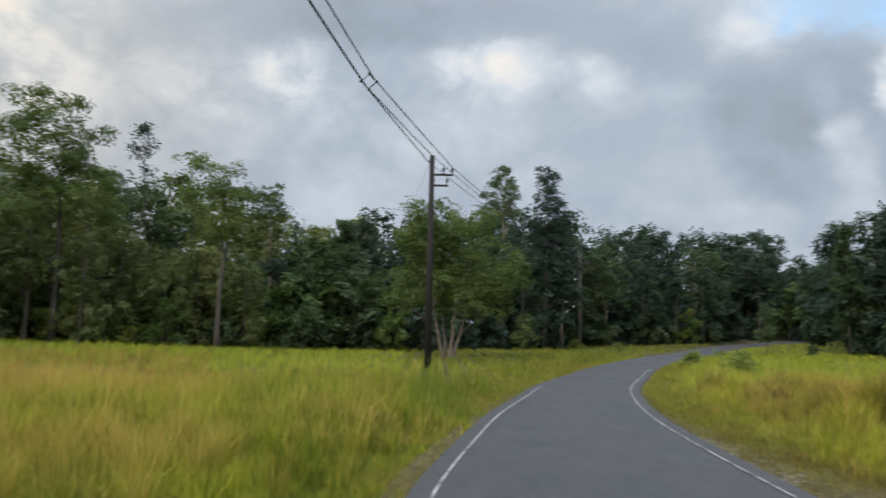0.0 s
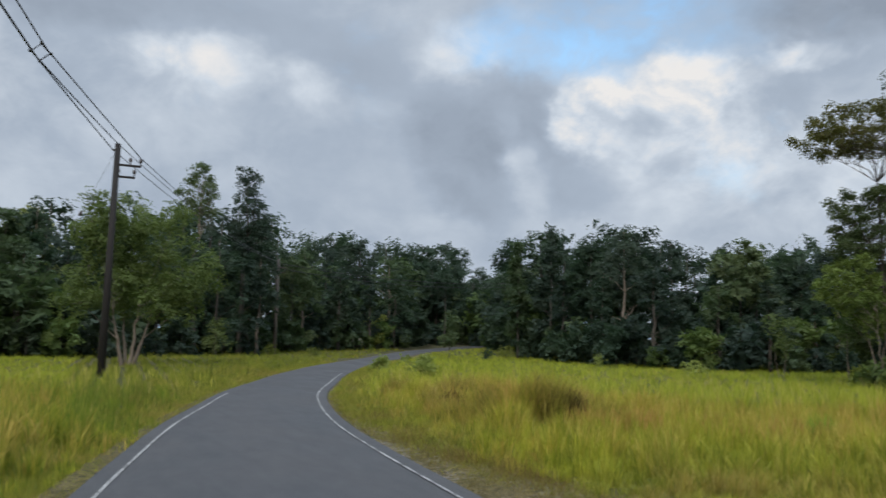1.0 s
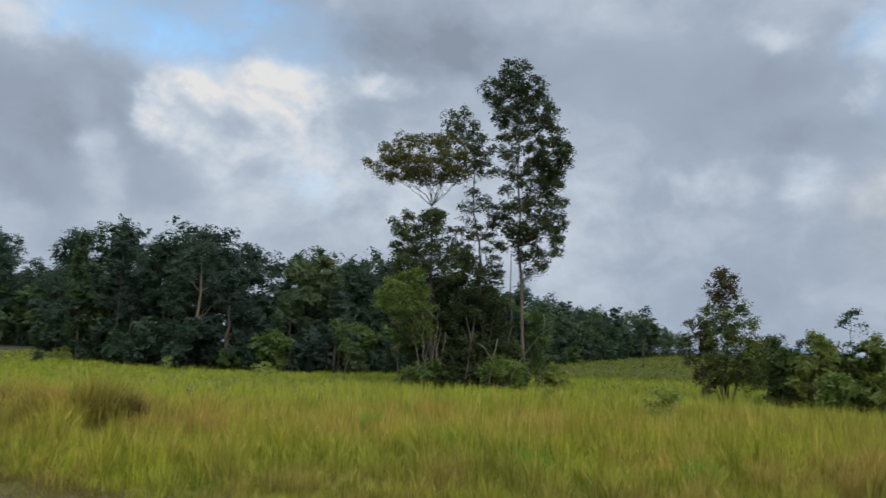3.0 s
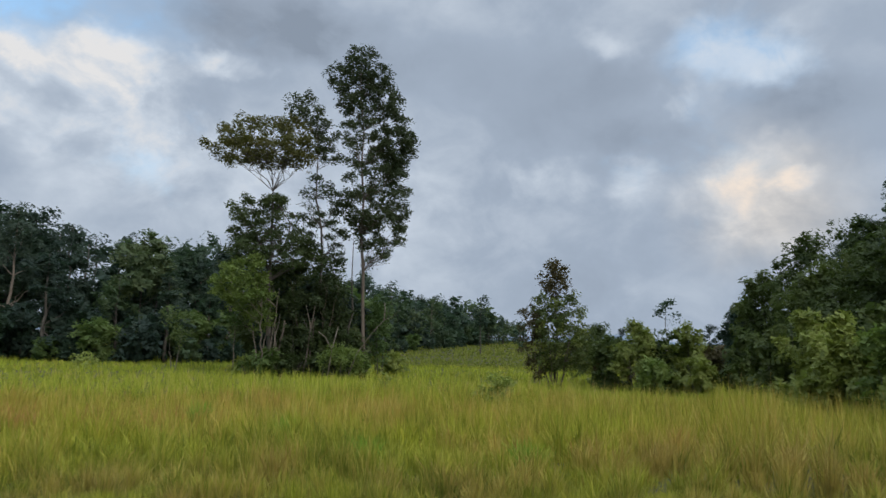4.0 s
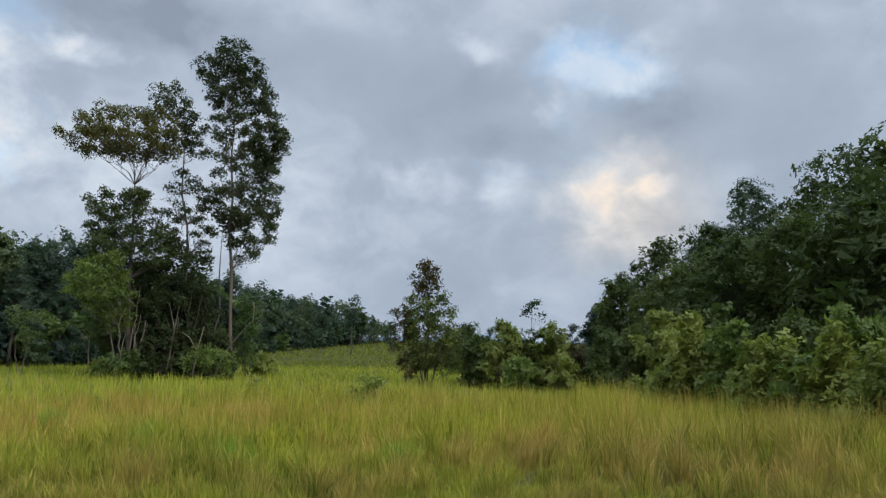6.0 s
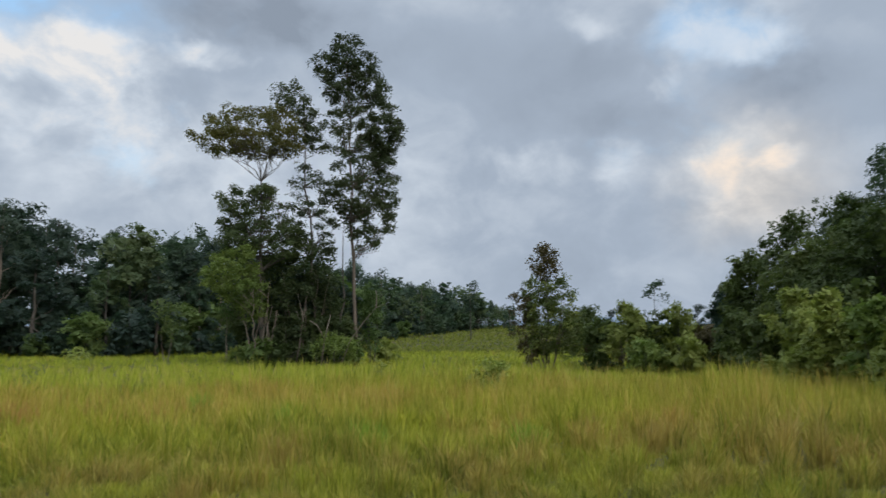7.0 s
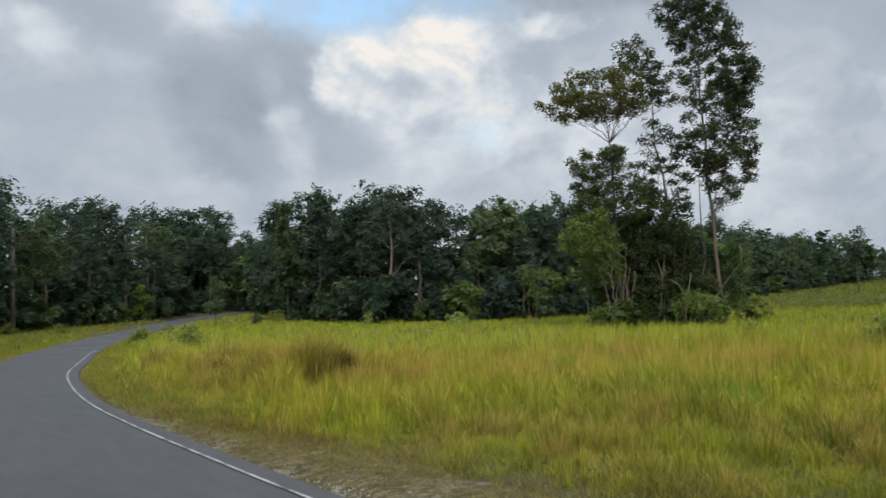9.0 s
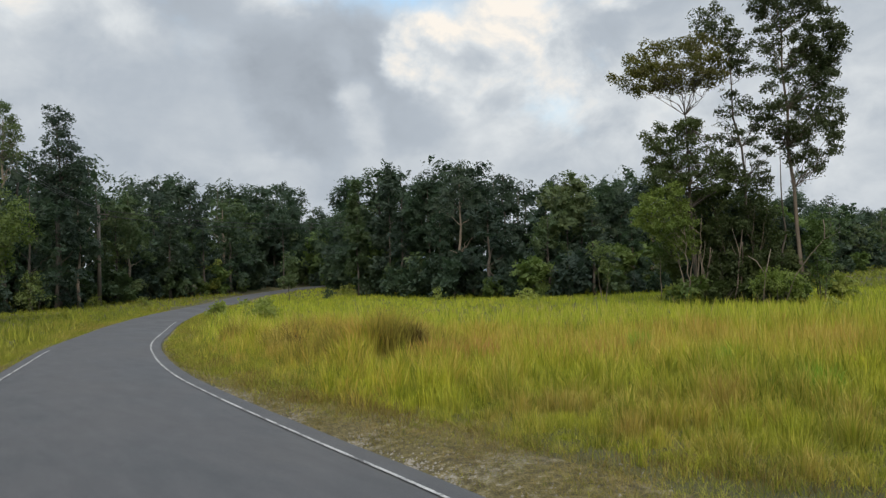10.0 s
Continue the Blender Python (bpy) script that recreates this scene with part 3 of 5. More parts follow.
def mown_edge(y):
    """Where the tall grass begins on the right, as x beyond the road."""
    return np.interp(y, [-8, -2, 1, 4, 6, 8, 11], [9.8, 9.2, 8.2, 6.2, 5.7, 5.4, 5.5])


def field(count, yaw0, yaw1, r0, r1, power, side, seed):
    """Places, distances and how far into the tall grass each lies."""
    rng = np.random.default_rng(seed)
    x, y, r = scatter(count, yaw0, yaw1, r0, r1, power, rng)
    # tufts: draw most stems towards tuft centres on a jittered grid
    cell = np.where(r < 26, 0.46, 0.9)
    cx, cy = np.floor(x / cell), np.floor(y / cell)
    jx = np.sin(cx * 12.9898 + cy * 78.233) * 43758.5453
    jy = np.sin(cx * 39.346 + cy * 11.135) * 24634.6345
    tx, ty = (cx + 0.2 + 0.6 * (jx - np.floor(jx))) * cell, (cy + 0.2 + 0.6 * (jy - np.floor(jy))) * cell
    pull = rng.uniform(0.1, 0.85, count)
    x, y = x + (tx - x) * pull, y + (ty - y) * pull
    away = np.stack([x - tx, y - ty, np.zeros(count)], 1) / cell[:, None]
    jh = np.sin(cx * 7.13 + cy * 3.71) * 9341.73
    tuft = jh - np.floor(jh)
    off, half = road_offset(x, y)
    e = off * side - half
    tall = np.where(side > 0, np.where(y < 11, x - mown_edge(y), e - 1.15), e - 0.5)
    keep = (e > 0.33) & (off * side > 0)
    return rng, x[keep], y[keep], r[keep], tall[keep], e[keep], tuft[keep], away[keep]


def grow(name, label, count, yaw0, yaw1, r0, r1, power, side, seed, mat, tallness=1.0, thin=1.0, zone=None):
    rng, x, y, r, tall, e, tuft, away = field(count, yaw0, yaw1, r0, r1, power, side, seed)
    tall = tall + rng.normal(0, 0.14, len(x)) + 0.8 * (patchy(x, y, 1.1, 95) - 0.5)
    keep = rng.random(len(x)) < np.clip(tall * 2.5 if side > 0 else 0.12 + tall * 0.9, 0.0, 1)
    x, y, r, tall, tuft, away = (q[keep] for q in (x, y, r, tall, tuft, away))
    open_ground = (side > 0) & (y < 9)
    if zone is not None:
        near = (side > 0) & (y < 9.5) & (tall + 3.0 * (patchy(x, y, 0.5, 93) - 0.5) < 5.5)
        pick = near if zone else ~near
        x, y, r, tall, tuft, open_ground, away = (q[pick] for q in (x, y, r, tall, tuft, open_ground, away))
    ramp = np.where(open_ground, np.clip(0.34 + tall / 6.5, 0.2, 1), np.clip(tall / 1.7 + 0.3, 0.2, 1))
    big = patchy(x, y, 0.45, 97)
    h = tallness * (0.11 + 0.30 * big + 0.50 * tuft) * ramp * rng.uniform(0.45, 1.25, len(x)) * (1.12 - 0.5 * np.minimum(np.hypot(away[:, 0], away[:, 1]), 0.7)) * np.interp(r, [0, 15, 60], [1.1, 1.0, 0.55])
    h *= np.where((side > 0) & (np.degrees(np.arctan2(x, y)) > 84), 1.35, 1.0)
    w = thin * np.maximum(0.005, r * np.interp(r, [12, 26, 40], [0.00082, 0.00080, 0.00078])) * (0.5 + 1.8 * rng.random(len(x)) ** 2.2)
    return tagged(new(name, blades(name, x, y, h, w, mat, rng, 0.24, bend=r1 < 17, tuft=tuft, away=away * 0.6)), label, "grass", kind="stuff")


GRASS_R, GRASS_L = "tall green and straw-yellow meadow grass, uneven and wind-combed", "tall straw-yellow and russet grass in the field beyond the road"
for near, far, count, seed in ((5.0, 15, 165000, 11), (15, 27, 125000, 10)):
    grow("tall_grass", GRASS_R, count, 8, 114, near, far, 1.35, 1, seed, M_GRASS, zone=0)
    grow("tall_grass", "olive and brown knee-high grass near the road", count, 8, 114, near, far, 1.35, 1, seed, M_DULL, zone=1)
grow("tall_grass", GRASS_R, 110000, 8, 56, 24, 130, 1.3, 1, 12, M_FAR_GRASS)
grow("tall_grass", GRASS_R, 80000, 56, 114, 24, 76, 1.3, 1, 28, M_FAR_GRASS)
grow("tall_grass", GRASS_L, 80000, -42, 14, 7.0, 16, 1.3, -1, 13, M_GRASS)
grow("tall_grass", GRASS_L, 55000, -42, -3, 15, 26, 1.3, -1, 18, M_STRAW)
grow("tall_grass", GRASS_R, 14000, -3, 14, 15, 26, 1.3, -1, 19, M_VERGE_GREEN)
grow("tall_grass", GRASS_L, 75000, -42, -3, 25, 110, 1.3, -1, 14, M_FAR_GRASS)
grow("tall_grass", GRASS_R, 45000, -3, 20, 25, 110, 1.3, -1, 20, M_VERGE_GREEN)
grow("tall_grass", "grass on the far rising meadow slope", 60000, 56, 92, 70, 260, 1.2, 1, 17, M_SLOPE, 1.0, 2.6)
for side, yaw0, yaw1, seed in ((1, 112, 176, 41), (-1, 186, 320, 42)):
    grow("tall_grass", "sparse tall meadow grass beyond the road", 16000, yaw0, yaw1, 5, 45, 1.0, side, seed, M_GRASS, 1.0, 2.0)
grow("tall_grass", "lush green grass beside the road's shoulder", 26000, -16, 4, 7.5, 26, 1.3, -1, 26, M_LUSH, 1.05, 1.2)
grow("tall_grass", "russet-orange patch of dry grass in the meadow", 9000, -40, -17, 20, 44, 1.3, -1, 27, M_ORANGE, 1.15, 1.0)
STALKS = "thin pale seed stalks standing above the meadow grass"
grow("tall_grass", STALKS, 22000, 8, 114, 5.0, 40, 1.2, 1, 15, M_STALK, 1.3, 0.75)
grow("tall_grass", STALKS, 10000, -42, 14, 7.0, 40, 1.2, -1, 16, M_STALK, 1.3, 0.75)


def lawn(name, label, count, yaw0, yaw1, r0, r1, side, seed):
    """Short grass on the verges and under the tall grass's edge."""
    rng, x, y, r, tall, e, tuft, away = field(count, yaw0, yaw1, r0, r1, 1.2, side, seed)
    x, y = x + rng.normal(0, 0.12, len(x)), y + rng.normal(0, 0.12, len(x))
    off, half = road_offset(x, y)
    e = off * side - half
    bare = patchy(x, y, 1.4, 91)
    keep = (e > 0.3) & (tall < 3.5) & (rng.random(len(x)) < np.clip((e - 0.35) * 0.8 * (0.15 + 1.1 * bare), 0.03, 1) * np.where((side > 0) & (tall < -0.05), 0.6, 1.0))
    x, y, r, tuft, tall = (q[keep] for q in (x, y, r, tuft, tall))
    h = (0.05 + 0.09 * tuft) * rng.uniform(0.5, 1.4, len(x)) * np.interp(tall, [-3, -0.3, 0.2, 3], [0.8, 1.0, 2.0, 2.4])
    w = np.maximum(0.005, r * 0.0009) * rng.uniform(0.6, 1.4, len(x))
    return tagged(new(name, blades(name, x, y, h, w, M_SHORT, rng, 0.8, bend=False, tuft=tuft)), label, "grass", kind="stuff")


lawn("verge_grass", "short trampled green and brown grass on the road's verge", 380000, 5, 114, 4.2, 24, 1, 21)
lawn("verge_grass", "short ragged grass along the road's edge", 160000, -30, 16, 7, 50, -1, 22)


def roadside(name, label, count, side, seed, near):
    """A ragged fringe of short grass along one edge of the asphalt."""
    rng = np.random.default_rng(seed)
    t = rng.random(count) ** 1.6
    ys = 2.0 + t * 62
    e = near + np.abs(rng.normal(0, 0.55, count))
    bare = patchy(e * 3 + side * 9, ys, 1.1, 92)
    keep = rng.random(count) < np.clip((e - near + 0.08) * (1.5 if side > 0 else 3.2) * (0.25 + 1.2 * bare), 0.05, 1)
    ys, e = ys[keep], e[keep]
    k = np.interp(ys, RC[:, 1], np.arange(len(RC)))
    lo = np.floor(k).astype(int)
    c, nn = RC[lo] + (RC[np.minimum(lo + 1, len(RC) - 1)] - RC[lo]) * (k - lo)[:, None], RN[lo]
    w = side * (c[:, 2] + e)
    x, y = c[:, 0] + nn[:, 0] * w, c[:, 1] + nn[:, 1] * w
    r = np.hypot(x, y)
    h = (0.06 + 0.16 * np.clip(e - near, 0, 1.2)) * rng.uniform(0.5, 1.6, len(x)) * (np.interp(y, [9, 18], [0.3, 1.0]) if side > 0 else 1.0)
    wd = np.maximum(0.005, r * 0.0009) * rng.uniform(0.6, 1.4, len(x))
    tagged(new(name, blades(name, x, y, h, wd, M_SHORT, rng, 0.7, bend=False)), label, "grass", kind="stuff")


roadside("verge_grass", "ragged short grass fringing the asphalt", 60000, 1, 23, 0.36)
roadside("verge_grass", "ragged short grass fringing the asphalt", 130000, -1, 24, 0.33)


def litter(count, seed):
    """Flat dry stems and blades matted on the verge."""
    rng = np.random.default_rng(seed)
    y = 1.0 + rng.random(count) ** 1.3 * 24
    e = rng.uniform(0.36, 1.9, count)
    x = np.interp(y, RC[:, 1], RC[:, 0]) + np.interp(y, RC[:, 1], RC[:, 2]) + e
    keep = rng.random(count) < np.clip(0.1 + 1.3 * patchy(x, y, 1.9, 91) * np.clip((e - 0.3) * 2.2, 0, 1), 0, 1)
    x, y = x[keep], y[keep]
    r = np.hypot(x, y)
    h = rng.uniform(0.045, 0.085, len(x))
    w = np.maximum(0.005, r * 0.0011) * rng.uniform(0.6, 1.5, len(x))
    tagged(new("dry_litter", blades("dry_litter", x, y, h, w, M_LITTER, rng, 2.2, bend=False)), "matted dry brown stems and litter on the verge", "litter", kind="stuff")


litter(70000, 33)


def pebbles(count, seed):
    rng = np.random.default_rng(seed)
    y = rng.uniform(1.5, 16, count)
    x = np.interp(y, RC[:, 1], RC[:, 0]) + np.interp(y, RC[:, 1], RC[:, 2]) + 0.3 + np.abs(rng.normal(0.25, 0.42, count)) * np.interp(y, [2, 8, 16], [1.5, 1.0, 0.7])
    keep = patchy(x, y, 1.6, 91) + rng.normal(0, 0.12, count) < np.interp(y, [5, 8, 11], [0.60, 0.44, 0.30])
    x, y = x[keep], y[keep]
    n = len(x)
    s = rng.uniform(0.006, 0.022, n) * rng.uniform(0.6, 1.4, n)
    z = ground_z(x, y)
    base = np.array([[1, 0, 0], [0, 1, 0], [-1, 0, 0], [0, -1, 0], [0, 0, 0.8], [0, 0, -0.4]])
    a = rng.uniform(0, 6.28, n)
    jit = base[None] * rng.uniform(0.6, 1.4, (n, 6, 1))
    rx = jit[..., 0] * np.cos(a)[:, None] - jit[..., 1] * np.sin(a)[:, None]
    ry = jit[..., 0] * np.sin(a)[:, None] + jit[..., 1] * np.cos(a)[:, None]
    v = np.stack([rx * s[:, None] + x[:, None], ry * s[:, None] + y[:, None], jit[..., 2] * s[:, None] + z[:, None] + 0.004], -1).reshape(-1, 3)
    tri = np.array([[0, 1, 4], [1, 2, 4], [2, 3, 4], [3, 0, 4], [1, 0, 5], [2, 1, 5], [3, 2, 5], [0, 3, 5]])
    f = (np.arange(n)[:, None, None] * 6 + tri[None]).ravel()
    tagged(new("gravel", mesh_from("gravel", v, f, np.full(8 * n, 3), M_GRAVEL)), "pale loose gravel scattered on the verge beside the asphalt", "gravel", kind="stuff")


pebbles(6500, 31)


def dry_border(count, seed):
    """Low brown dead grass where the tall grass meets the verge."""
    rng = np.random.default_rng(seed)
    y = rng.uniform(2.0, 21, count)
    edge = np.where(y < 11, mown_edge(y), np.interp(y, RC[:, 1], RC[:, 0]) + np.interp(y, RC[:, 1], RC[:, 2]) + 1.15)
    x = edge + rng.normal(-0.05, 0.24, count) + 0.8 * (patchy(edge, y, 1.1, 95) - 0.5)
    keep = rng.random(count) < np.clip(2.2 * patchy(x, y, 1.0, 94) - 0.5, 0.0, 1) * np.interp(y, [3, 6, 10, 15], [0.4, 1.0, 1.0, 0.25])
    x, y = x[keep], y[keep]
    r = np.hypot(x, y)
    h = rng.uniform(0.07, 0.24, len(x))
    w = np.maximum(0.005, r * 0.0009) * rng.uniform(0.6, 1.5, len(x))
    tagged(new("dead_grass", blades("dead_grass", x, y, h, w, M_BORDER, rng, 0.7, bend=False)), "low brown dead grass along the verge's edge", "grass", kind="stuff")


dry_border(15000, 35)


# ---------------------------------------------------------------- trees
def subclumps(pads, rng, per, depth):
    """Small flat sprays of foliage inside each pad (x, z, rx, rz[, y])."""
    out = []
    for p in pads:
        yo = p[4] if len(p) > 4 else rng.normal(0, 0.4) * depth
        for _ in range(per):
            v = rng.normal(0, 1, 3)
            v = v / np.linalg.norm(v) * rng.random() ** 0.4
            s = p[2] * rng.uniform(0.34, 0.60) * (1.25 if per < 5 else 1.0)
            out.append((p[0] + v[0] * p[2] * 0.95, yo + v[1] * p[2] * 0.95, p[1] + v[2] * p[3] * 0.95, s, min(s * 0.9, p[3] * 0.8)))
    return out


def pads_for(kind, height, width, rng, count):
    """Pads of foliage for a forest tree at the origin."""
    out = []
    for i in range(count):
        a, u = rng.uniform(0, 6.283), (i + rng.random()) / count
        if kind == "dome":
            z, env = height * (0.40 + 0.54 * u), math.sqrt(max(0.04, 1 - ((u - 0.35) / 0.72) ** 2))
        elif kind == "column":
            z, env = height * (0.22 + 0.73 * u), 1 - 0.72 * u ** 2
        else:
            z, env = height * (0.06 + 0.88 * u), math.sqrt(max(0.05, 1 - ((u - 0.38) / 0.70) ** 2))
        s = width * rng.uniform(0.15, 0.23) * (0.75 + 0.25 * env)
        r = max(0.0, width * 0.5 * env - s * 0.7) * math.sqrt(rng.uniform(0.25, 1.0))
        out.append((r * math.cos(a), z, s, s * 0.75, r * math.sin(a)))
    return out


def leaf_mesh_tri(name, centres, outward, size, mat, rng):
    n = len(centres)
    nrm = unit(outward + rng.normal(0, 0.24, (n, 3)))
    ax = unit(np.cross(nrm, rng.normal(0, 1, (n, 3))))
    bx = np.cross(nrm, ax)
    ln = (size * rng.uniform(0.6, 1.35, n))[:, None]
    v = np.stack([centres - ax * ln * 0.5 + bx * ln * 0.3, centres - ax * ln * 0.4 - bx * ln * 0.32, centres + ax * ln * 0.62], 1).reshape(-1, 3)
    return mesh_from(name, v, np.arange(3 * n), np.full(n, 3), mat)


def tree(name, label, m, height, trunk, bark, crowns, leaf, seed, depth=1.5, per=7, category="tree", group="", stems=1, spread=0.5, fork=0.3, lean=(0.0, 0.0), tri=False, twigs=5, fill=0.75, bow=0.010, limb_size=0.45, main=1, kink=0.010):
    """Trunk, branches into each pad of foliage, and leaves in sprays. crowns: (pads, material, leaves, label)."""
    rng = np.random.default_rng(seed)
    ob = thing(name, label, category, m, group)
    wood, paths = Tubes(), []
    for s in range(stems):
        a = 6.283 * s / stems + rng.uniform(0, 1)
        k = 1.0 if stems > 1 else 0.0
        foot = (0.25 * spread * k * math.cos(a), 0.25 * spread * k * math.sin(a), -0.15)
        top = (lean[0] + spread * k * math.cos(a), lean[1] + spread * k * math.sin(a), height * (0.97 if stems == 1 else rng.uniform(0.6, 0.95)))
        pts = wobble(foot, top, 9, bow * height, rng)
        wood.tube(pts, [trunk * (1.3 if i == 0 else 1 - 0.88 * i / 9) / stems ** 0.4 for i in range(10)], 5 if tri and stems > 1 else 8)
        paths.append(pts)
    part_wood = wood if tri else None
    last = None
    for pads, mat, count, lab in crowns:
        cl = subclumps(pads, rng, per, depth)
        for j, p in enumerate(pads):
            if tri and j % 3:
                continue
            near = cl[j * per:(j + 1) * per]
            c = np.mean([q[:3] for q in near], axis=0)
            pts = min(paths, key=lambda t: min(math.dist(q, c) for q in t))
            want = max(fork * height, c[2] - 0.8 * math.hypot(c[0] - pts[5][0], c[1] - pts[5][1]) - 0.3)
            k = min(range(9), key=lambda q: abs(pts[q][2] - want))
            r0 = trunk * (1 - 0.88 * k / 9) * limb_size / stems ** 0.4
            boughs = part_wood or Tubes()
            start = pts[k]
            if main > 1 and j % main and last:
                start, r0 = last[3], r0 * 0.55
            last = wobble(start, c, 5, kink * height, rng) if not (main > 1 and j % main) else last
            way_out = last if start is pts[k] else wobble(start, c, 5, kink * height, rng)
            boughs.tube(way_out, [r0 * (1 - 0.8 * i / 5) for i in range(6)], 4 if tri else 6, cap=False)
            for q in near[:twigs]:
                boughs.tube(wobble(c, q[:3], 3, 0.004 * height, rng), [r0 * 0.35, r0 * 0.25, r0 * 0.16, r0 * 0.06], 4, cap=False)
            if not tri:
                limb = part("limb", boughs.mesh("limb", bark), ob)
        p, o, swell = clump_points(cl, count, rng, fill, leaf)
        mk = leaf_mesh_tri if tri else leaves_mesh
        part("crown", mk("crown", p, o, leaf * swell if tri else leaf, mat, rng), ob, lab)
    part("trunk", wood.mesh("trunk", bark), ob)
    return ob


def spot(yaw, dist, turn=None, s=1.0):
    x, y, z = at(yaw, dist)
    turn = -radians(yaw) if turn is None else turn
    return Matrix.Translation((x, y, z)) @ Matrix.Rotation(turn, 4, "Z") @ Matrix.Diagonal((s, s, s, 1))


def skyline(yaw):
    """How high the forest's outline stands above the eye's level, in degrees."""
    return np.interp(yaw, [-42, -30, -24, -20, -17, -13, -10.9, -9.2, -7.6, -4.3, 0, 5, 10.4, 13.3, 15.9, 18.6, 20.1, 22.5, 24.0, 25.5, 26.6, 28, 30.4, 31.7, 33, 36.4, 38.9, 40.5, 43.4, 45.9, 48.5, 54, 61, 63.6, 67, 69, 71],
                     [11, 11, 10.5, 9.5, 9.5, 8.8, 7.7, 7.2, 8.2, 8.0, 8.4, 8.8, 8.2, 8.0, 7.2, 6.8, 6.5, 7.1, 5.8, 4.3, 5.6, 7.3, 8.6, 7.2, 8.0, 8.4, 8.0, 6.6, 7.4, 6.9, 6.5, 5.6, 4.5, 3.7, 2.5, 2.3, 1.6])


def edge_distance(yaw):
    return np.interp(yaw, [-42, -25, -10, 0, 8, 14, 19, 21.5, 24, 26, 28, 34, 40, 48, 56, 59, 62, 67, 71], [62, 64, 66, 70, 92, 102, 114, 132, 140, 125, 96, 74, 70, 72, 82, 104, 124, 165, 190])


FOREST = "dark green forest tree with dense crown at the meadow's edge"
models = []
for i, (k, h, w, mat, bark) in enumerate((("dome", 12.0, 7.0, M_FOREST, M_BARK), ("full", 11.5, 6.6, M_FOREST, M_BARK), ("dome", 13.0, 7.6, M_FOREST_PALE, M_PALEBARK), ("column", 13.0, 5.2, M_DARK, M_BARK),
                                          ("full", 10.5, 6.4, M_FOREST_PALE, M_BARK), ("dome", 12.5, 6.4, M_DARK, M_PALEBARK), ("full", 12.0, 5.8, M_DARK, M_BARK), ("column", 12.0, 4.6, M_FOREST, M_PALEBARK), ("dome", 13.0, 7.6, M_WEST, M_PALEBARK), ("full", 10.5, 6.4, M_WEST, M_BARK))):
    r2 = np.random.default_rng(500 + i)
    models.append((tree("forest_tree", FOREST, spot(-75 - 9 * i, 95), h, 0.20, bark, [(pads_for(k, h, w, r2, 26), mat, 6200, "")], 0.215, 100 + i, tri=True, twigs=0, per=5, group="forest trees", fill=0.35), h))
backs = []
for i, (k, h, w, mat) in enumerate((("dome", 12.0, 7.2, M_FOREST), ("full", 11.5, 6.8, M_DARK), ("full", 12.0, 6.4, M_WEST))):
    r2 = np.random.default_rng(540 + i)
    backs.append((tree("forest_tree", FOREST, spot(-150 - 9 * i, 95), h, 0.20, M_BARK, [(pads_for(k, h, w, r2, 24), mat, 2900, "")], 0.30, 140 + i, tri=True, twigs=0, per=4, group="forest trees", fill=0.25), h))
rng = np.random.default_rng(77)
for row, (dd, lift, gapm, picks) in enumerate(((0, 0.70, 4.6, (1, 4, 6, 3, 7)), (5, 0.97, 3.9, (0, 2, 3, 5, 1, 7)), (12, 1.03, 4.2, (0, 2, 5, 6, 4)), (20, 0.97, 5.0, (1, 4, 6)), (28, 0.92, 4.2, (1, 4, 6)))):
    yaw = -42.0 + row
    while yaw < 70.5:
        e0 = float(edge_distance(yaw))
        dist = e0 + dd * (1 + 0.3 * (e0 > 100)) + rng.uniform(-2, 2)
        top = math.tan(radians(float(skyline(yaw)))) * dist + EYE
        # in the west the brighter light is painted by picking lifted leaves
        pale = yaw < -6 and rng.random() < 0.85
        # beyond 60 degrees the paler leaves stand in for distance haze
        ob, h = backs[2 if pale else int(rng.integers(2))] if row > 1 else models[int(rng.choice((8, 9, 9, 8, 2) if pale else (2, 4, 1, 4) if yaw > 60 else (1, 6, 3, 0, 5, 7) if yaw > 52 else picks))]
        z = at(yaw, dist)[2]
        s = max(0.25, (top - z) / h * 1.04 * lift * rng.uniform(0.86, 1.05))
        wide = max(s * rng.uniform(0.85, 1.35), 0.6)
        copy_thing(ob, spot(yaw, dist, rng.uniform(0, 6.28)) @ Matrix.Diagonal((wide, wide, s, 1)))
        yaw += math.degrees(gapm * wide * rng.uniform(0.8, 1.25) / dist)

for yw, ds, hh, k in ((74.6, 98, 4.4, 1), (76.2, 96, 5.0, 4), (77.8, 98, 4.6, 6), (79.6, 96, 4.2, 1), (82.0, 98, 4.4, 4), (83.8, 95, 5.2, 6), (85.2, 97, 4.4, 1), (70.5, 150, 5.5, 1), (72.2, 150, 5.0, 4), (2.0, 79, 11, 4), (4.4, 80, 12, 0), (6.0, 80, 11, 1), (7.6, 82, 12.5, 6), (8.9, 84, 11, 5), (-1.5, 76, 11, 1), (12.0, 98, 13, 2), (20.6, 140, 15, 1), (21.8, 146, 16, 4), (23.2, 150, 15, 6), (24.2, 146, 12, 1), (25.3, 140, 9, 4), (26.2, 138, 11, 6), (27.2, 118, 12, 1), (28.4, 104, 12, 4)):
    ob, h = models[k]
    copy_thing(ob, spot(yw, ds, yw * 3.1, hh / h))
SHRUB = "leafy green understorey shrub at the foot of the forest"
shrubs = []
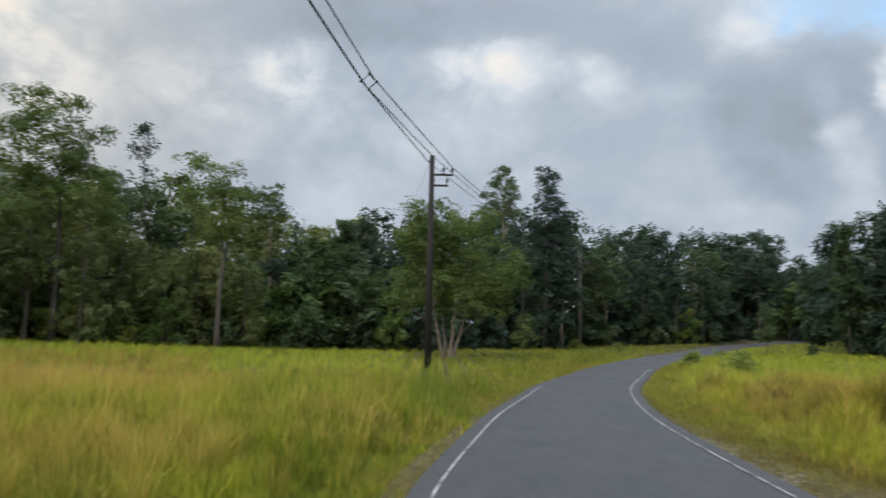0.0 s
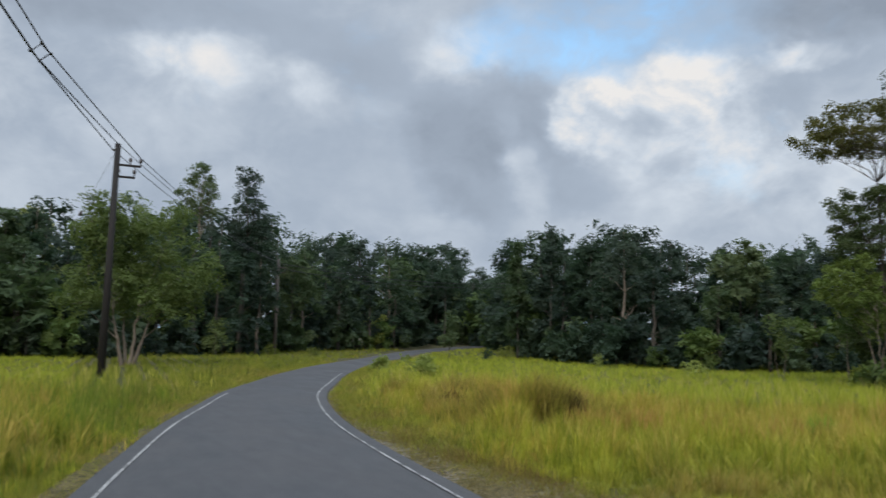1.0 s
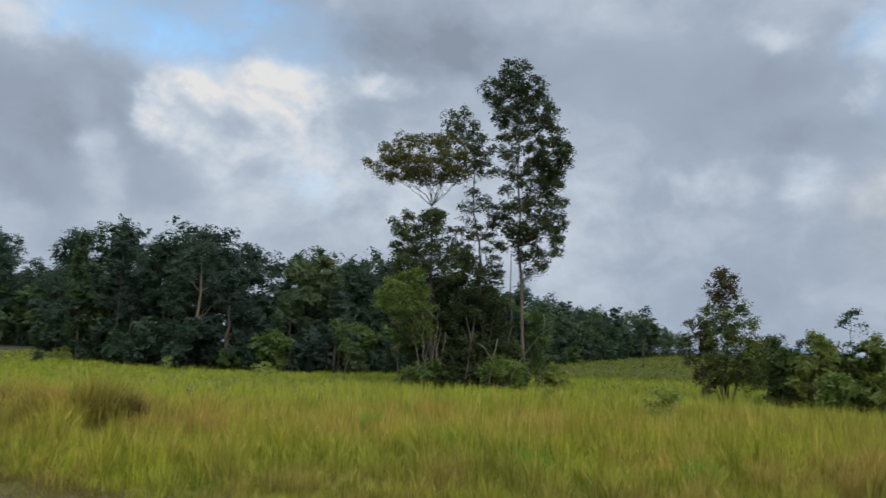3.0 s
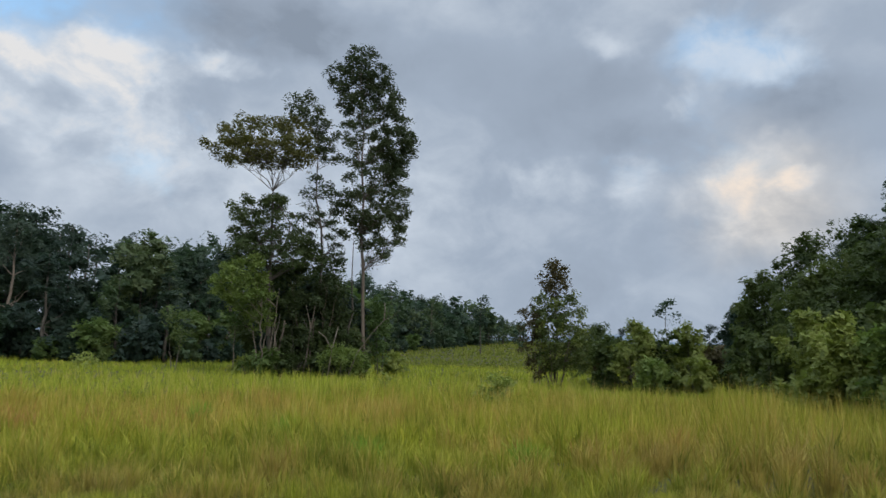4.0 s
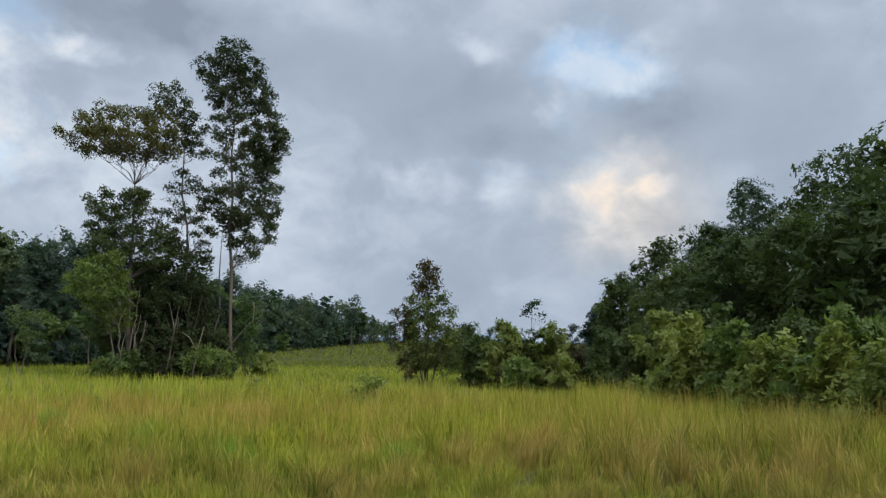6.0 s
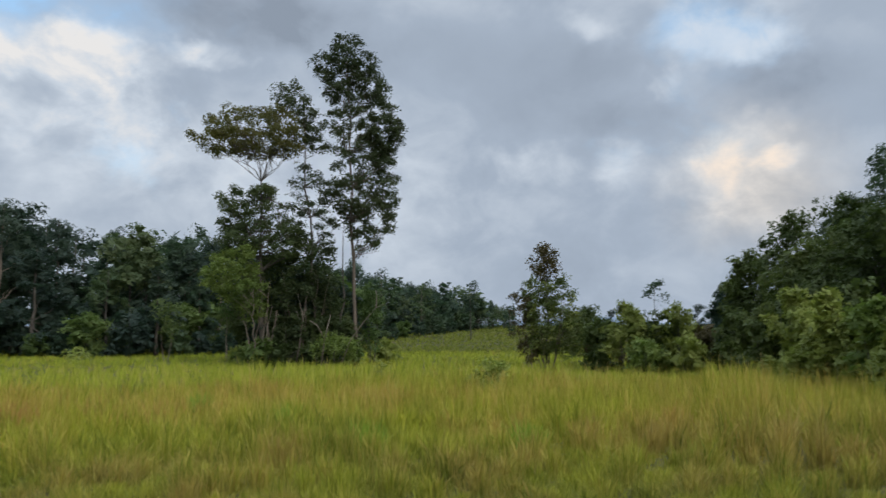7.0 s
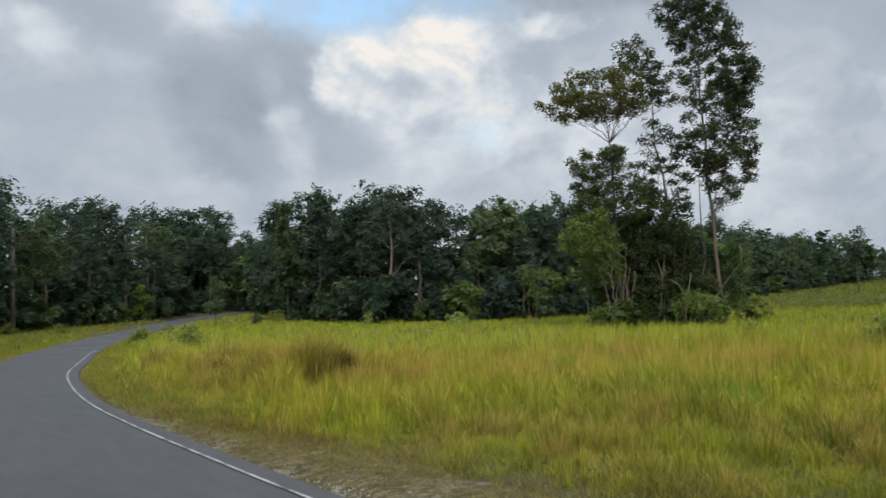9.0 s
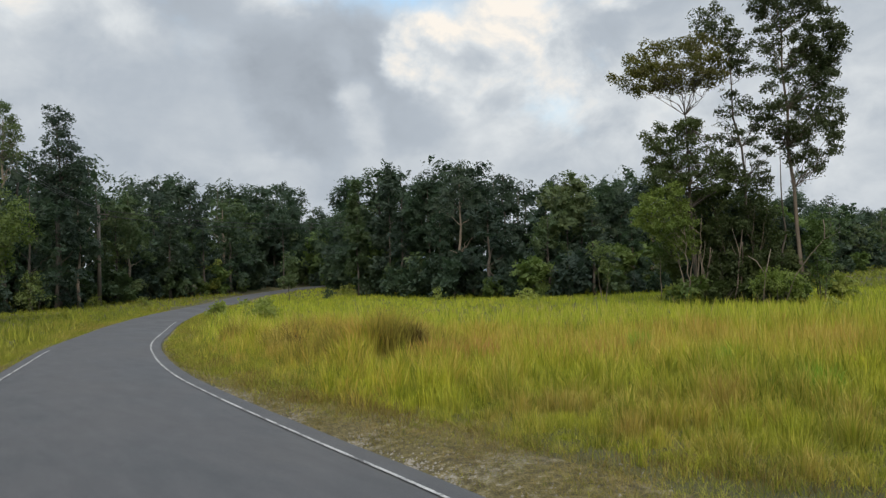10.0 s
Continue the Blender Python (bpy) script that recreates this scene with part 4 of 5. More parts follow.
for i, mat in enumerate((M_FOREST, M_FOREST_PALE, M_DARK, M_UNDER)):
    r2 = np.random.default_rng(600 + i)
    shrubs.append(tree("forest_shrub", SHRUB, spot(-140 - 9 * i, 60), 3.6, 0.05, M_BARK, [(pads_for("full", 3.6, 4.0, r2, 14), mat, 1600, "")], 0.27, 200 + i, tri=True, twigs=0, per=6, category="shrub", group="forest shrubs"))
for dd, s0, s1, last in ((-3.0, 0.45, 1.1, 68), (1.5, 1.0, 1.8, 68), (9, 1.7, 2.5, 68), (-0.5, 1.2, 2.1, -4)):
    yaw = -42.0
    while yaw < last:
        dist = float(edge_distance(yaw)) + dd + rng.uniform(-1.5, 1.5)
        s = rng.uniform(s0, s1) * (1 if dist < 100 else 1.15)
        # west of -6 only paler shrubs, standing in for the brighter light
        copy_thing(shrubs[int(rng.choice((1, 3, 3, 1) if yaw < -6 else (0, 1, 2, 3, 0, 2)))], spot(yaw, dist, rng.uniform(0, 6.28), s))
        yaw += math.degrees(3.0 * s * rng.uniform(0.75, 1.25) / dist)

# western understorey trees in the leaves with light painted in
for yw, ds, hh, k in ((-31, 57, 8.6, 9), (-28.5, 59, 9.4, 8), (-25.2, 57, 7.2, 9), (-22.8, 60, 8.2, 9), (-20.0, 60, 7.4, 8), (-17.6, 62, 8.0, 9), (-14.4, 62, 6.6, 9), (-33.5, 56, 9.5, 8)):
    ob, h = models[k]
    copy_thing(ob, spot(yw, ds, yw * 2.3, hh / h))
# trees that stand out
for i, (yw, ds, hh, ww, k, mt, bk, label) in enumerate((
        (30.3, 87, 15.0, 4.6, "column", M_DARK, M_BARK, "tall narrow dark tree in the forest's outline"),
        (27.9, 90, 13.6, 3.0, "column", M_FOREST_PALE, M_BARK, "slim pale tree in the forest's outline"),
        (22.5, 122, 16.6, 9.5, "dome", M_FOREST, M_BARK, "broad round-headed tree above the far road"),
        (36.4, 80, 13.4, 8.5, "dome", M_DARK, M_BARK, "broad dark-crowned tree in the forest's outline"),
        (43.4, 73, 11.2, 6.2, "dome", M_FOREST_PALE, M_BARK, "round-headed tree with a pale slender trunk"),
        (47.0, 78, 11.0, 5.6, "dome", M_FOREST, M_BARK, "round-headed forest tree with a grey trunk"),
        (33.2, 81, 13.0, 5.4, "dome", M_FOREST, M_BARK, "upright forest tree with a grey trunk"),
        (-7.6, 70, 11.6, 4.6, "dome", M_FOREST_PALE, M_BARK, "open-crowned tree with a pale bare trunk"),
        (-9.4, 67, 9.6, 3.2, "dome", M_FOREST_PALE, M_BARK, "slender tree with a pale bare trunk"))):
    r2 = np.random.default_rng(940 + i)
    pads = pads_for(k, hh * 1.02, ww, r2, 24)
    if k == "dome":
        pads = [q for q in pads if q[1] > 0.52 * hh]
    tree("forest_edge_tree", label, spot(yw, ds), hh, 0.11, bk, [(pads, mt, 6000, "")], 0.26, 960 + i, per=5, tri=True, twigs=1, fill=0.3, bow=0.005)
tree("broad_tree", "broad round-crowned green tree on several pale forked trunks", spot(0.34, 49.7), 4.6, 0.24, M_PALEBARK, [([(-2.13, 8.61, 1.7, 1.51), (-0.29, 8.84, 2.08, 1.32), (1.94, 8.32, 1.7, 1.7), (-2.8, 6.0, 1.51, 1.89), (-0.24, 6.43, 2.27, 1.89), (2.71, 6.11, 1.89, 1.89), (-2.38, 3.81, 1.7, 1.32), (3.83, 4.3, 1.51, 1.7), (1.28, 3.88, 1.89, 1.51), (-0.57, 4.58, 1.7, 1.32)] + pads_for("full", 9.4, 7.0, np.random.default_rng(43), 14)[4:], M_BROAD, 34000, "")], 0.17, 301, depth=2.6, per=11, stems=4, spread=1.2, fork=0.2)
tree("large_tree", "large spreading dark green tree at the meadow's edge", spot(-26.9, 57.9, None, 0.95), 16.2, 0.24, M_BARK, [([(-2.28, 17.04, 1.75, 0.96), (-0.55, 16.92, 1.75, 0.96), (-3.14, 14.95, 2.19, 1.31), (-0.78, 15.1, 2.63, 1.31), (1.33, 15.19, 1.53, 1.1), (-1.99, 12.79, 3.07, 1.31), (1.13, 12.77, 2.63, 1.23), (2.65, 11.34, 1.75, 1.1), (-3.2, 11.11, 2.19, 1.1), (-0.12, 10.28, 3.07, 1.23), (-2.72, 8.88, 2.63, 0.88), (2.05, 9.3, 2.19, 0.96)], M_BROAD, 24000, "")], 0.2, 305, depth=2.5, per=8)
tree("thin_tree", "thin sparse tree between larger crowns", spot(-21.48, 65.8), 17, 0.14, M_BARK, [([(-0.95, 17.01, 0.9, 0.8), (-0.25, 15.92, 0.8, 0.8), (-1.04, 14.9, 0.8, 0.7), (-0.04, 13.84, 0.7, 0.7)], M_DARK, 900, "")], 0.24, 306, depth=0.5, lean=(-0.5, 0))
tree("meadow_tree", "slender tree with a bare trunk and light crown", spot(-16.32, 57.8), 12.8, 0.22, M_BARK, [([(-2.36, 13.49, 1.1, 0.61), (-1.15, 12.75, 1.53, 0.88), (0.46, 12.46, 1.1, 0.79), (-0.28, 11.35, 2.19, 1.1), (-2.23, 11.0, 1.31, 0.88), (1.33, 11.04, 1.1, 0.88), (-0.6, 9.66, 2.19, 1.1), (-0.13, 8.24, 1.53, 0.96), (-1.31, 8.17, 1.1, 0.79)], M_BROAD, 9000, "")], 0.18, 304, depth=1.5)
tree("rounded_tree", "open-crowned tree rising behind the forest edge", spot(-12.88, 69.8), 13.4, 0.2, M_PALEBARK, [([(-1.54, 13.25, 1.48, 0.85), (-0.07, 13.6, 1.32, 0.95), (-0.5, 12.03, 1.85, 0.95)], M_FOREST_PALE, 2200, "")], 0.28, 307, depth=1.0)
# the group of three with its thicket
def outline_pads(rows, count, size, seed, flat=0.6, depth=0.85, rim=0.35):
    """Pads of foliage spread evenly inside an outline; rows: height, left and right reach."""
    r2 = np.random.default_rng(seed)
    rows = np.array(sorted(rows), float)
    zs = np.linspace(rows[0, 0] + size * flat * 0.6, rows[-1, 0] - size * flat * 0.9, 60)
    wide = np.maximum(np.interp(zs, rows[:, 0], rows[:, 2] - rows[:, 1]), 0.3)
    pads = []
    while len(pads) < count:
        best = None
        for _ in range(7):
            z = float(r2.choice(zs, p=wide / wide.sum())) + r2.uniform(-0.1, 0.1)
            lo, hi = (float(np.interp(z, rows[:, 0], rows[:, k])) for k in (1, 2))
            half, a, q = (hi - lo) / 2, r2.uniform(0, 6.283), math.sqrt(r2.uniform(rim, 1.0))
            s = size * r2.uniform(0.75, 1.3)
            reach = max(half - s * 0.35, 0.05)
            c = ((lo + hi) / 2 + reach * q * math.cos(a), z, s, s * flat, depth * reach * q * math.sin(a))
            gap = min([math.dist((c[0], c[1] * 1.4, c[4]), (p[0], p[1] * 1.4, p[4])) for p in pads] or [9.0])
            if best is None or gap > best[0]:
                best = (gap, c)
        pads.append(best[1])
    return pads


TALL_ROWS = [(20.3, -0.9, 0.7), (19.3, -1.2, 1.2), (18.4, -1.2, 1.8), (17.6, -0.6, 0.8), (16.9, -0.7, 0.9), (16.0, -2.0, 2.0), (15.2, -1.1, 1.3), (14.4, -2.3, 2.6), (13.0, -2.1, 3.4), (11.4, -1.9, 4.0)]
tree("tall_tree", "tall narrow dark tree rising over the forest", spot(7.66, 83.6), 19.4, 0.3, M_BARK, [(outline_pads(TALL_ROWS, 36, 1.05, 91, 0.7, 0.9, 0.2), M_DARK, 11000, "")], 0.22, 302, per=5, fill=0.5)
PALE_ROWS = [(19.4, -1.1, 0.4), (18.0, -1.6, 1.5), (16.4, -2.5, 1.7), (14.9, -1.9, 1.9), (13.8, -0.5, 1.9)]
tree("tall_tree", "tall pale-leaved tree with open crown over the forest", spot(4.54, 81.7), 18.4, 0.26, M_PALEBARK, [(outline_pads(PALE_ROWS, 34, 0.7, 92, 0.55), M_FOREST_PALE, 5200, "")], 0.22, 303, per=5, fill=0.6)
UMBRELLA = [(15.35, -2.0, 1.4), (14.7, -3.1, 1.8), (13.8, -4.2, 2.2), (13.0, -4.65, 2.6), (12.5, -4.0, 2.3)]
UMBRELLA_LOW = [(10.6, -2.6, 0.6), (9.7, -2.85, 1.0), (8.8, -2.7, 1.5), (8.0, -2.8, 2.2), (7.1, -3.2, 2.6), (6.2, -3.1, 2.8)]
tree("umbrella_tree", "flat-topped tree with russet-tinged crown on bare spreading limbs", spot(52.5, 46.2), 12.6, 0.17, M_BARK,
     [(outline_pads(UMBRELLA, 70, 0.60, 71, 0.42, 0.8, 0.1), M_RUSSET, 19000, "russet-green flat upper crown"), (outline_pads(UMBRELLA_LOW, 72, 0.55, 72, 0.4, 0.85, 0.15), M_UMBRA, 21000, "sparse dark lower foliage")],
     0.135, 311, depth=1.3, per=6, lean=(-0.5, 0), fork=0.46, limb_size=0.62, twigs=3, main=5, kink=0.016, fill=0.6)
SLIM_TOP = [(17.0, -1.9, -1.3), (16.3, -3.0, -0.6), (15.5, -2.8, -0.4), (14.9, -1.5, 0.1), (13.9, -1.0, 0.4), (12.9, -1.2, 0.6)]
SLIM_LOW = [(11.7, -1.3, 0.4), (10.6, -2.1, 0.8), (9.6, -2.0, 1.3), (8.6, -1.9, 1.4), (7.5, -1.9, 1.3), (6.8, -1.9, 1.4)]
tree("slim_tree", "slim tree with a thin stem and sparse layered foliage", spot(56.3, 46.2), 16.4, 0.11, M_BARK,
     [(outline_pads(SLIM_TOP, 26, 0.46, 73, 0.5), M_DARKER, 5800, ""), (outline_pads(SLIM_LOW, 40, 0.46, 74, 0.28), M_DARKER, 7000, "")], 0.135, 312, depth=0.7, per=6, lean=(-1.0, 0), fork=0.42, limb_size=0.32, twigs=3, fill=0.6)
COLUMN_TOP = [(20.5, -1.1, -0.7), (19.9, -1.9, -0.1), (18.8, -2.6, 0.2), (17.7, -2.7, 0.3), (16.7, -2.2, 0.4), (15.7, -1.6, 0.6)]
COLUMN_SIDE = [(19.0, 0.5, 0.8), (18.3, 0.1, 1.0), (17.5, -0.1, 1.3), (16.7, 0.0, 1.7), (15.6, 0.2, 2.1), (14.6, 0.4, 2.6), (13.4, 0.4, 2.7), (12.5, 0.6, 2.1)]
COLUMN = [(15.4, -1.7, 1.6), (14.6, -2.2, 0.8), (13.5, -1.8, 1.3), (12.5, -1.4, 1.9), (11.8, -1.9, 2.3), (10.4, -2.2, 2.5), (9.3, -1.5, 2.5), (8.4, -0.8, 2.2), (7.5, -0.6, 2.0), (6.8, -0.2, 1.4)]
tree("columnar_tree", "tall columnar dark-leaved tree with a straight brown-grey trunk", spot(59.3, 46.2), 19.8, 0.13, M_MIDBARK,
     [(outline_pads(COLUMN_TOP, 46, 0.48, 75, 0.7), M_DARKER, 12500, ""), (outline_pads(COLUMN_SIDE, 46, 0.46, 76, 0.7), M_DARKER, 13000, ""), (outline_pads(COLUMN, 92, 0.50, 77, 0.5, 0.85, 0.15), M_DARKER, 23500, "")],
     0.135, 313, depth=1.1, per=6, lean=(-0.9, 0), fork=0.33, limb_size=0.30, twigs=3, fill=0.65, bow=0.004)
tree("bare_stem_tree", "thin bare dark stem with a forked top", spot(58.14, 46.2), 9.0, 0.09, M_BARK, [([(-0.08, 8.76, 0.35, 0.35), (0.3, 8.3, 0.3, 0.25)], M_DARKER, 220, "")], 0.16, 314, depth=0.2, per=3)
BRIGHT_ROWS = [(6.7, -1.8, -0.2), (5.9, -2.8, 0.2), (5.2, -3.1, 0.4), (4.6, -2.9, 0.5), (3.9, -2.2, 0.5), (3.3, -1.2, 0.4), (2.4, -0.3, 0.4)]
tree("thicket_shrub", "bright green leafy shrub on pale stems in the thicket", spot(52.0, 44.5), 5.5, 0.10, M_PALEBARK, [(outline_pads(BRIGHT_ROWS, 58, 0.42, 78, 0.5, 0.85, 0.25), M_BRIGHT, 11000, "")], 0.14, 321, per=6, category="shrub", group="thicket shrubs", stems=5, spread=0.9)
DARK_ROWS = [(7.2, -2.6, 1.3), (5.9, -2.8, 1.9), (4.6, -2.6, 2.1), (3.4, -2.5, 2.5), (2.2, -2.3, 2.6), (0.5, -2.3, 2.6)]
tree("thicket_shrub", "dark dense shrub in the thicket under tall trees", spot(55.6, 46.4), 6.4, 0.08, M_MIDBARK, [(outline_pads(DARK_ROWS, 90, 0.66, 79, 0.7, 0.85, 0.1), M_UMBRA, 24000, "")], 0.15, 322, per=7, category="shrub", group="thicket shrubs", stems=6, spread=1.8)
RIGHT_ROWS = [(4.8, -0.8, 0.2), (3.8, -0.7, 0.5), (2.5, -0.6, 0.5), (0.8, -0.5, 0.4)]
tree("thicket_shrub", "tall green shrub beside the mottled trunk", spot(60.3, 46.8), 4.6, 0.06, M_BARK, [(outline_pads(RIGHT_ROWS, 22, 0.42, 80, 0.8), M_UNDER, 4500, "")], 0.14, 323, per=6, category="shrub", group="thicket shrubs", stems=3, spread=0.5)
LOW_ROWS = [(1.9, -0.6, 0.8), (1.3, -1.3, 1.3), (0.5, -1.4, 1.3)]
tree("thicket_shrub", "low bright shrub at the foot of the thicket", spot(57.4, 43.5), 1.6, 0.04, M_BARK, [(outline_pads(LOW_ROWS, 18, 0.45, 81, 0.7), M_BRIGHT, 3200, "")], 0.14, 324, per=6, category="shrub", group="thicket shrubs", stems=4, spread=0.8)
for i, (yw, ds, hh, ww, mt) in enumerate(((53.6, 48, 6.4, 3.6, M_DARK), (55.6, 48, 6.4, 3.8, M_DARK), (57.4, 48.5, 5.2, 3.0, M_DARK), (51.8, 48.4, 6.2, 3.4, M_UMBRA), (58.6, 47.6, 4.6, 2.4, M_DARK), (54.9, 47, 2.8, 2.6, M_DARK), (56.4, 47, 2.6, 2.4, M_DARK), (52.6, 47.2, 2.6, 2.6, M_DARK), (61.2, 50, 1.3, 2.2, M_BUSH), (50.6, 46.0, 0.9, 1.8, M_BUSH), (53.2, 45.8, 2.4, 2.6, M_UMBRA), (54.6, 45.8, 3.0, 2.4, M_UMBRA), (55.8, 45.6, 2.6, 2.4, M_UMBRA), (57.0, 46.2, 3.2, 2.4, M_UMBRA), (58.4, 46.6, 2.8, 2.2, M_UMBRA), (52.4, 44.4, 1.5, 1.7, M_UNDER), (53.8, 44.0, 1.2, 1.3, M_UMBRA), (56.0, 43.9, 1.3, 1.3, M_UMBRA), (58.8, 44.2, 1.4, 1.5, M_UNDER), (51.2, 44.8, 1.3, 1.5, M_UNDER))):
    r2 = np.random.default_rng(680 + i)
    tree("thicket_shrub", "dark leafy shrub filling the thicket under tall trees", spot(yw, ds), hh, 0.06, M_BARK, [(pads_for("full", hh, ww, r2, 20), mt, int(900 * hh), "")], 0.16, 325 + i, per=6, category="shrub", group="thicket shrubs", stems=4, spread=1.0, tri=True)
for i, (yw, ds, lx, hh, r0) in enumerate(((52.75, 45.0, 0.25, 3.2, 0.06), (53.1, 44.8, -0.15, 3.0, 0.05), (54.8, 44.6, 0.3, 4.4, 0.05), (55.25, 44.9, 0.1, 3.4, 0.04))):
    r2 = np.random.default_rng(2100 + i)
    bare = thing("bare_tree", "pale bare young tree rising in the thicket", "tree", spot(yw, ds), "bare young trees")
    stem = Tubes().tube(wobble((0, 0, -0.15), (lx * 2, 0.1, hh), 8, 0.06, r2), [r0 * (1.1 - 0.08 * k) for k in range(9)], 7)
    part("trunk", stem.mesh("trunk", M_MIDBARK), bare)
    part("limb", Tubes().tube(wobble((lx * 1.2, 0.06, hh * 0.6), (lx * 1.2 + r2.uniform(-0.7, 0.7), 0.3, hh * 0.95), 4, 0.04, r2), [r0 * 0.6, r0 * 0.5, r0 * 0.4, r0 * 0.3, r0 * 0.2], 6).mesh("limb", M_PALEBARK), bare)
# bare leaning branches by the thicket
dead = Tubes()
for pts in (((1.0, 0, -0.1), (1.6, 0, 1.5), (2.34, 0.1, 2.55), (3.0, 0.1, 3.3), (3.75, 0.1, 3.65)), ((3.0, 0.1, 3.3), (3.05, 0.2, 3.9), (3.0, 0.2, 4.3)), ((0.0, 0, -0.1), (0.2, 0, 1.6), (0.5, 0, 2.9)), ((0.2, 0, 1.6), (-0.2, 0, 2.3), (-0.6, 0, 2.6))):
    dead.tube(pts, [0.034 - 0.008 * i for i in range(len(pts))], 6)
dry = thing("dead_branch", "bare pale leaning branches at the edge of the thicket", "branch", spot(56.6, 43.0))
part("branches", dead.mesh("branches", M_PALEBARK), dry)
# bushes and trees along the far side of the field
BUSHY_TOP = [(6.55, -0.2, 0.3), (6.1, -0.65, 0.7), (5.4, -0.7, 0.75), (4.8, -0.6, 0.7)]
BUSHY_ROWS = [(5.0, -0.7, 0.8), (4.4, -1.2, 1.35), (3.3, -1.3, 1.7), (2.1, -1.2, 2.05), (0.7, -0.9, 2.0)]
BROWN_ROWS = [(4.1, -0.7, 0.3), (3.0, -0.95, 0.5), (1.8, -0.75, 0.55), (0.6, -0.45, 0.5)]
tree("bushy_tree", "small upright tree with brownish top above a bush", spot(73.2, 40.4), 6.2, 0.07, M_BARK, [(outline_pads(BUSHY_TOP, 16, 0.36, 84, 0.6), M_RUSTY, 2600, "brownish leafy top")], 0.12, 331, per=5, fill=0.6)
tree("bushy_shrub", "dense shrub with dark and pale leaves in the meadow", spot(73.2, 40.2), 4.4, 0.07, M_MIDBARK, [(outline_pads(BUSHY_ROWS, 60, 0.42, 85, 0.75, 0.85, 0.1), M_GROVE, 12000, ""), (outline_pads(BUSHY_ROWS, 22, 0.3, 86, 0.8, 0.9, 0.6), M_BUSH, 2600, "pale young leaves")], 0.12, 332, per=6, category="shrub", stems=6, spread=1.0)
tree("bushy_shrub", "brown half-withered upright shrub in the meadow", spot(71.9, 40.2), 3.9, 0.05, M_PALEBARK, [(outline_pads(BROWN_ROWS, 26, 0.34, 87, 0.9), M_RUSTY, 3800, "")], 0.11, 333, per=5, category="shrub", stems=6, spread=0.5)
tree("sapling", "pale green sapling in front of the forest", spot(45.89, 55.0), 3.3, 0.05, M_PALEBARK, [([(0.18, 3.46, 1.16, 0.58), (-0.24, 2.68, 1.04, 0.67), (0.52, 2.26, 0.91, 0.75)], M_PALELEAF, 900, "")], 0.18, 334, depth=0.5, per=7, stems=2)
tree("sapling", "thin sapling with a bare stem beside the thicket", spot(49.95, 46.0), 3.6, 0.035, M_PALEBARK, [([(-0.1, 3.5, 0.45, 0.3), (-0.4, 3.1, 0.4, 0.25), (0.2, 2.9, 0.35, 0.22)], M_UNDER, 420, "")], 0.14, 338, depth=0.3, per=4)
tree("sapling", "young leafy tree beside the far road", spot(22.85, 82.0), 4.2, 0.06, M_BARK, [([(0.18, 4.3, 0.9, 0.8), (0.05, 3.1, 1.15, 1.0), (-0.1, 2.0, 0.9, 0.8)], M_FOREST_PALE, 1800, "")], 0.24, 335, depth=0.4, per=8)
tree("thin_tree", "thin far tree with a small flat crown above bushes", spot(80.9, 60), 5.6, 0.06, M_BARK, [([(0, 5.5, 0.7, 0.35), (-0.5, 4.9, 0.5, 0.25), (0.5, 4.6, 0.5, 0.22)], M_FOREST, 420, "")], 0.2, 336, depth=0.3, per=5)
tree("thin_tree", "small slender tree standing on the rising meadow", spot(67.6, 118), 9.0, 0.1, M_BARK, [([(0, 8.6, 0.9, 0.9), (0.3, 7.4, 1.3, 1.0), (-0.3, 6.2, 1.3, 1.0), (0.2, 5.0, 1.0, 0.8)], M_DARK, 700, "")], 0.34, 337, depth=0.5, per=6)
HEDGE = "leafy green bush in a loose hedge beside the meadow"
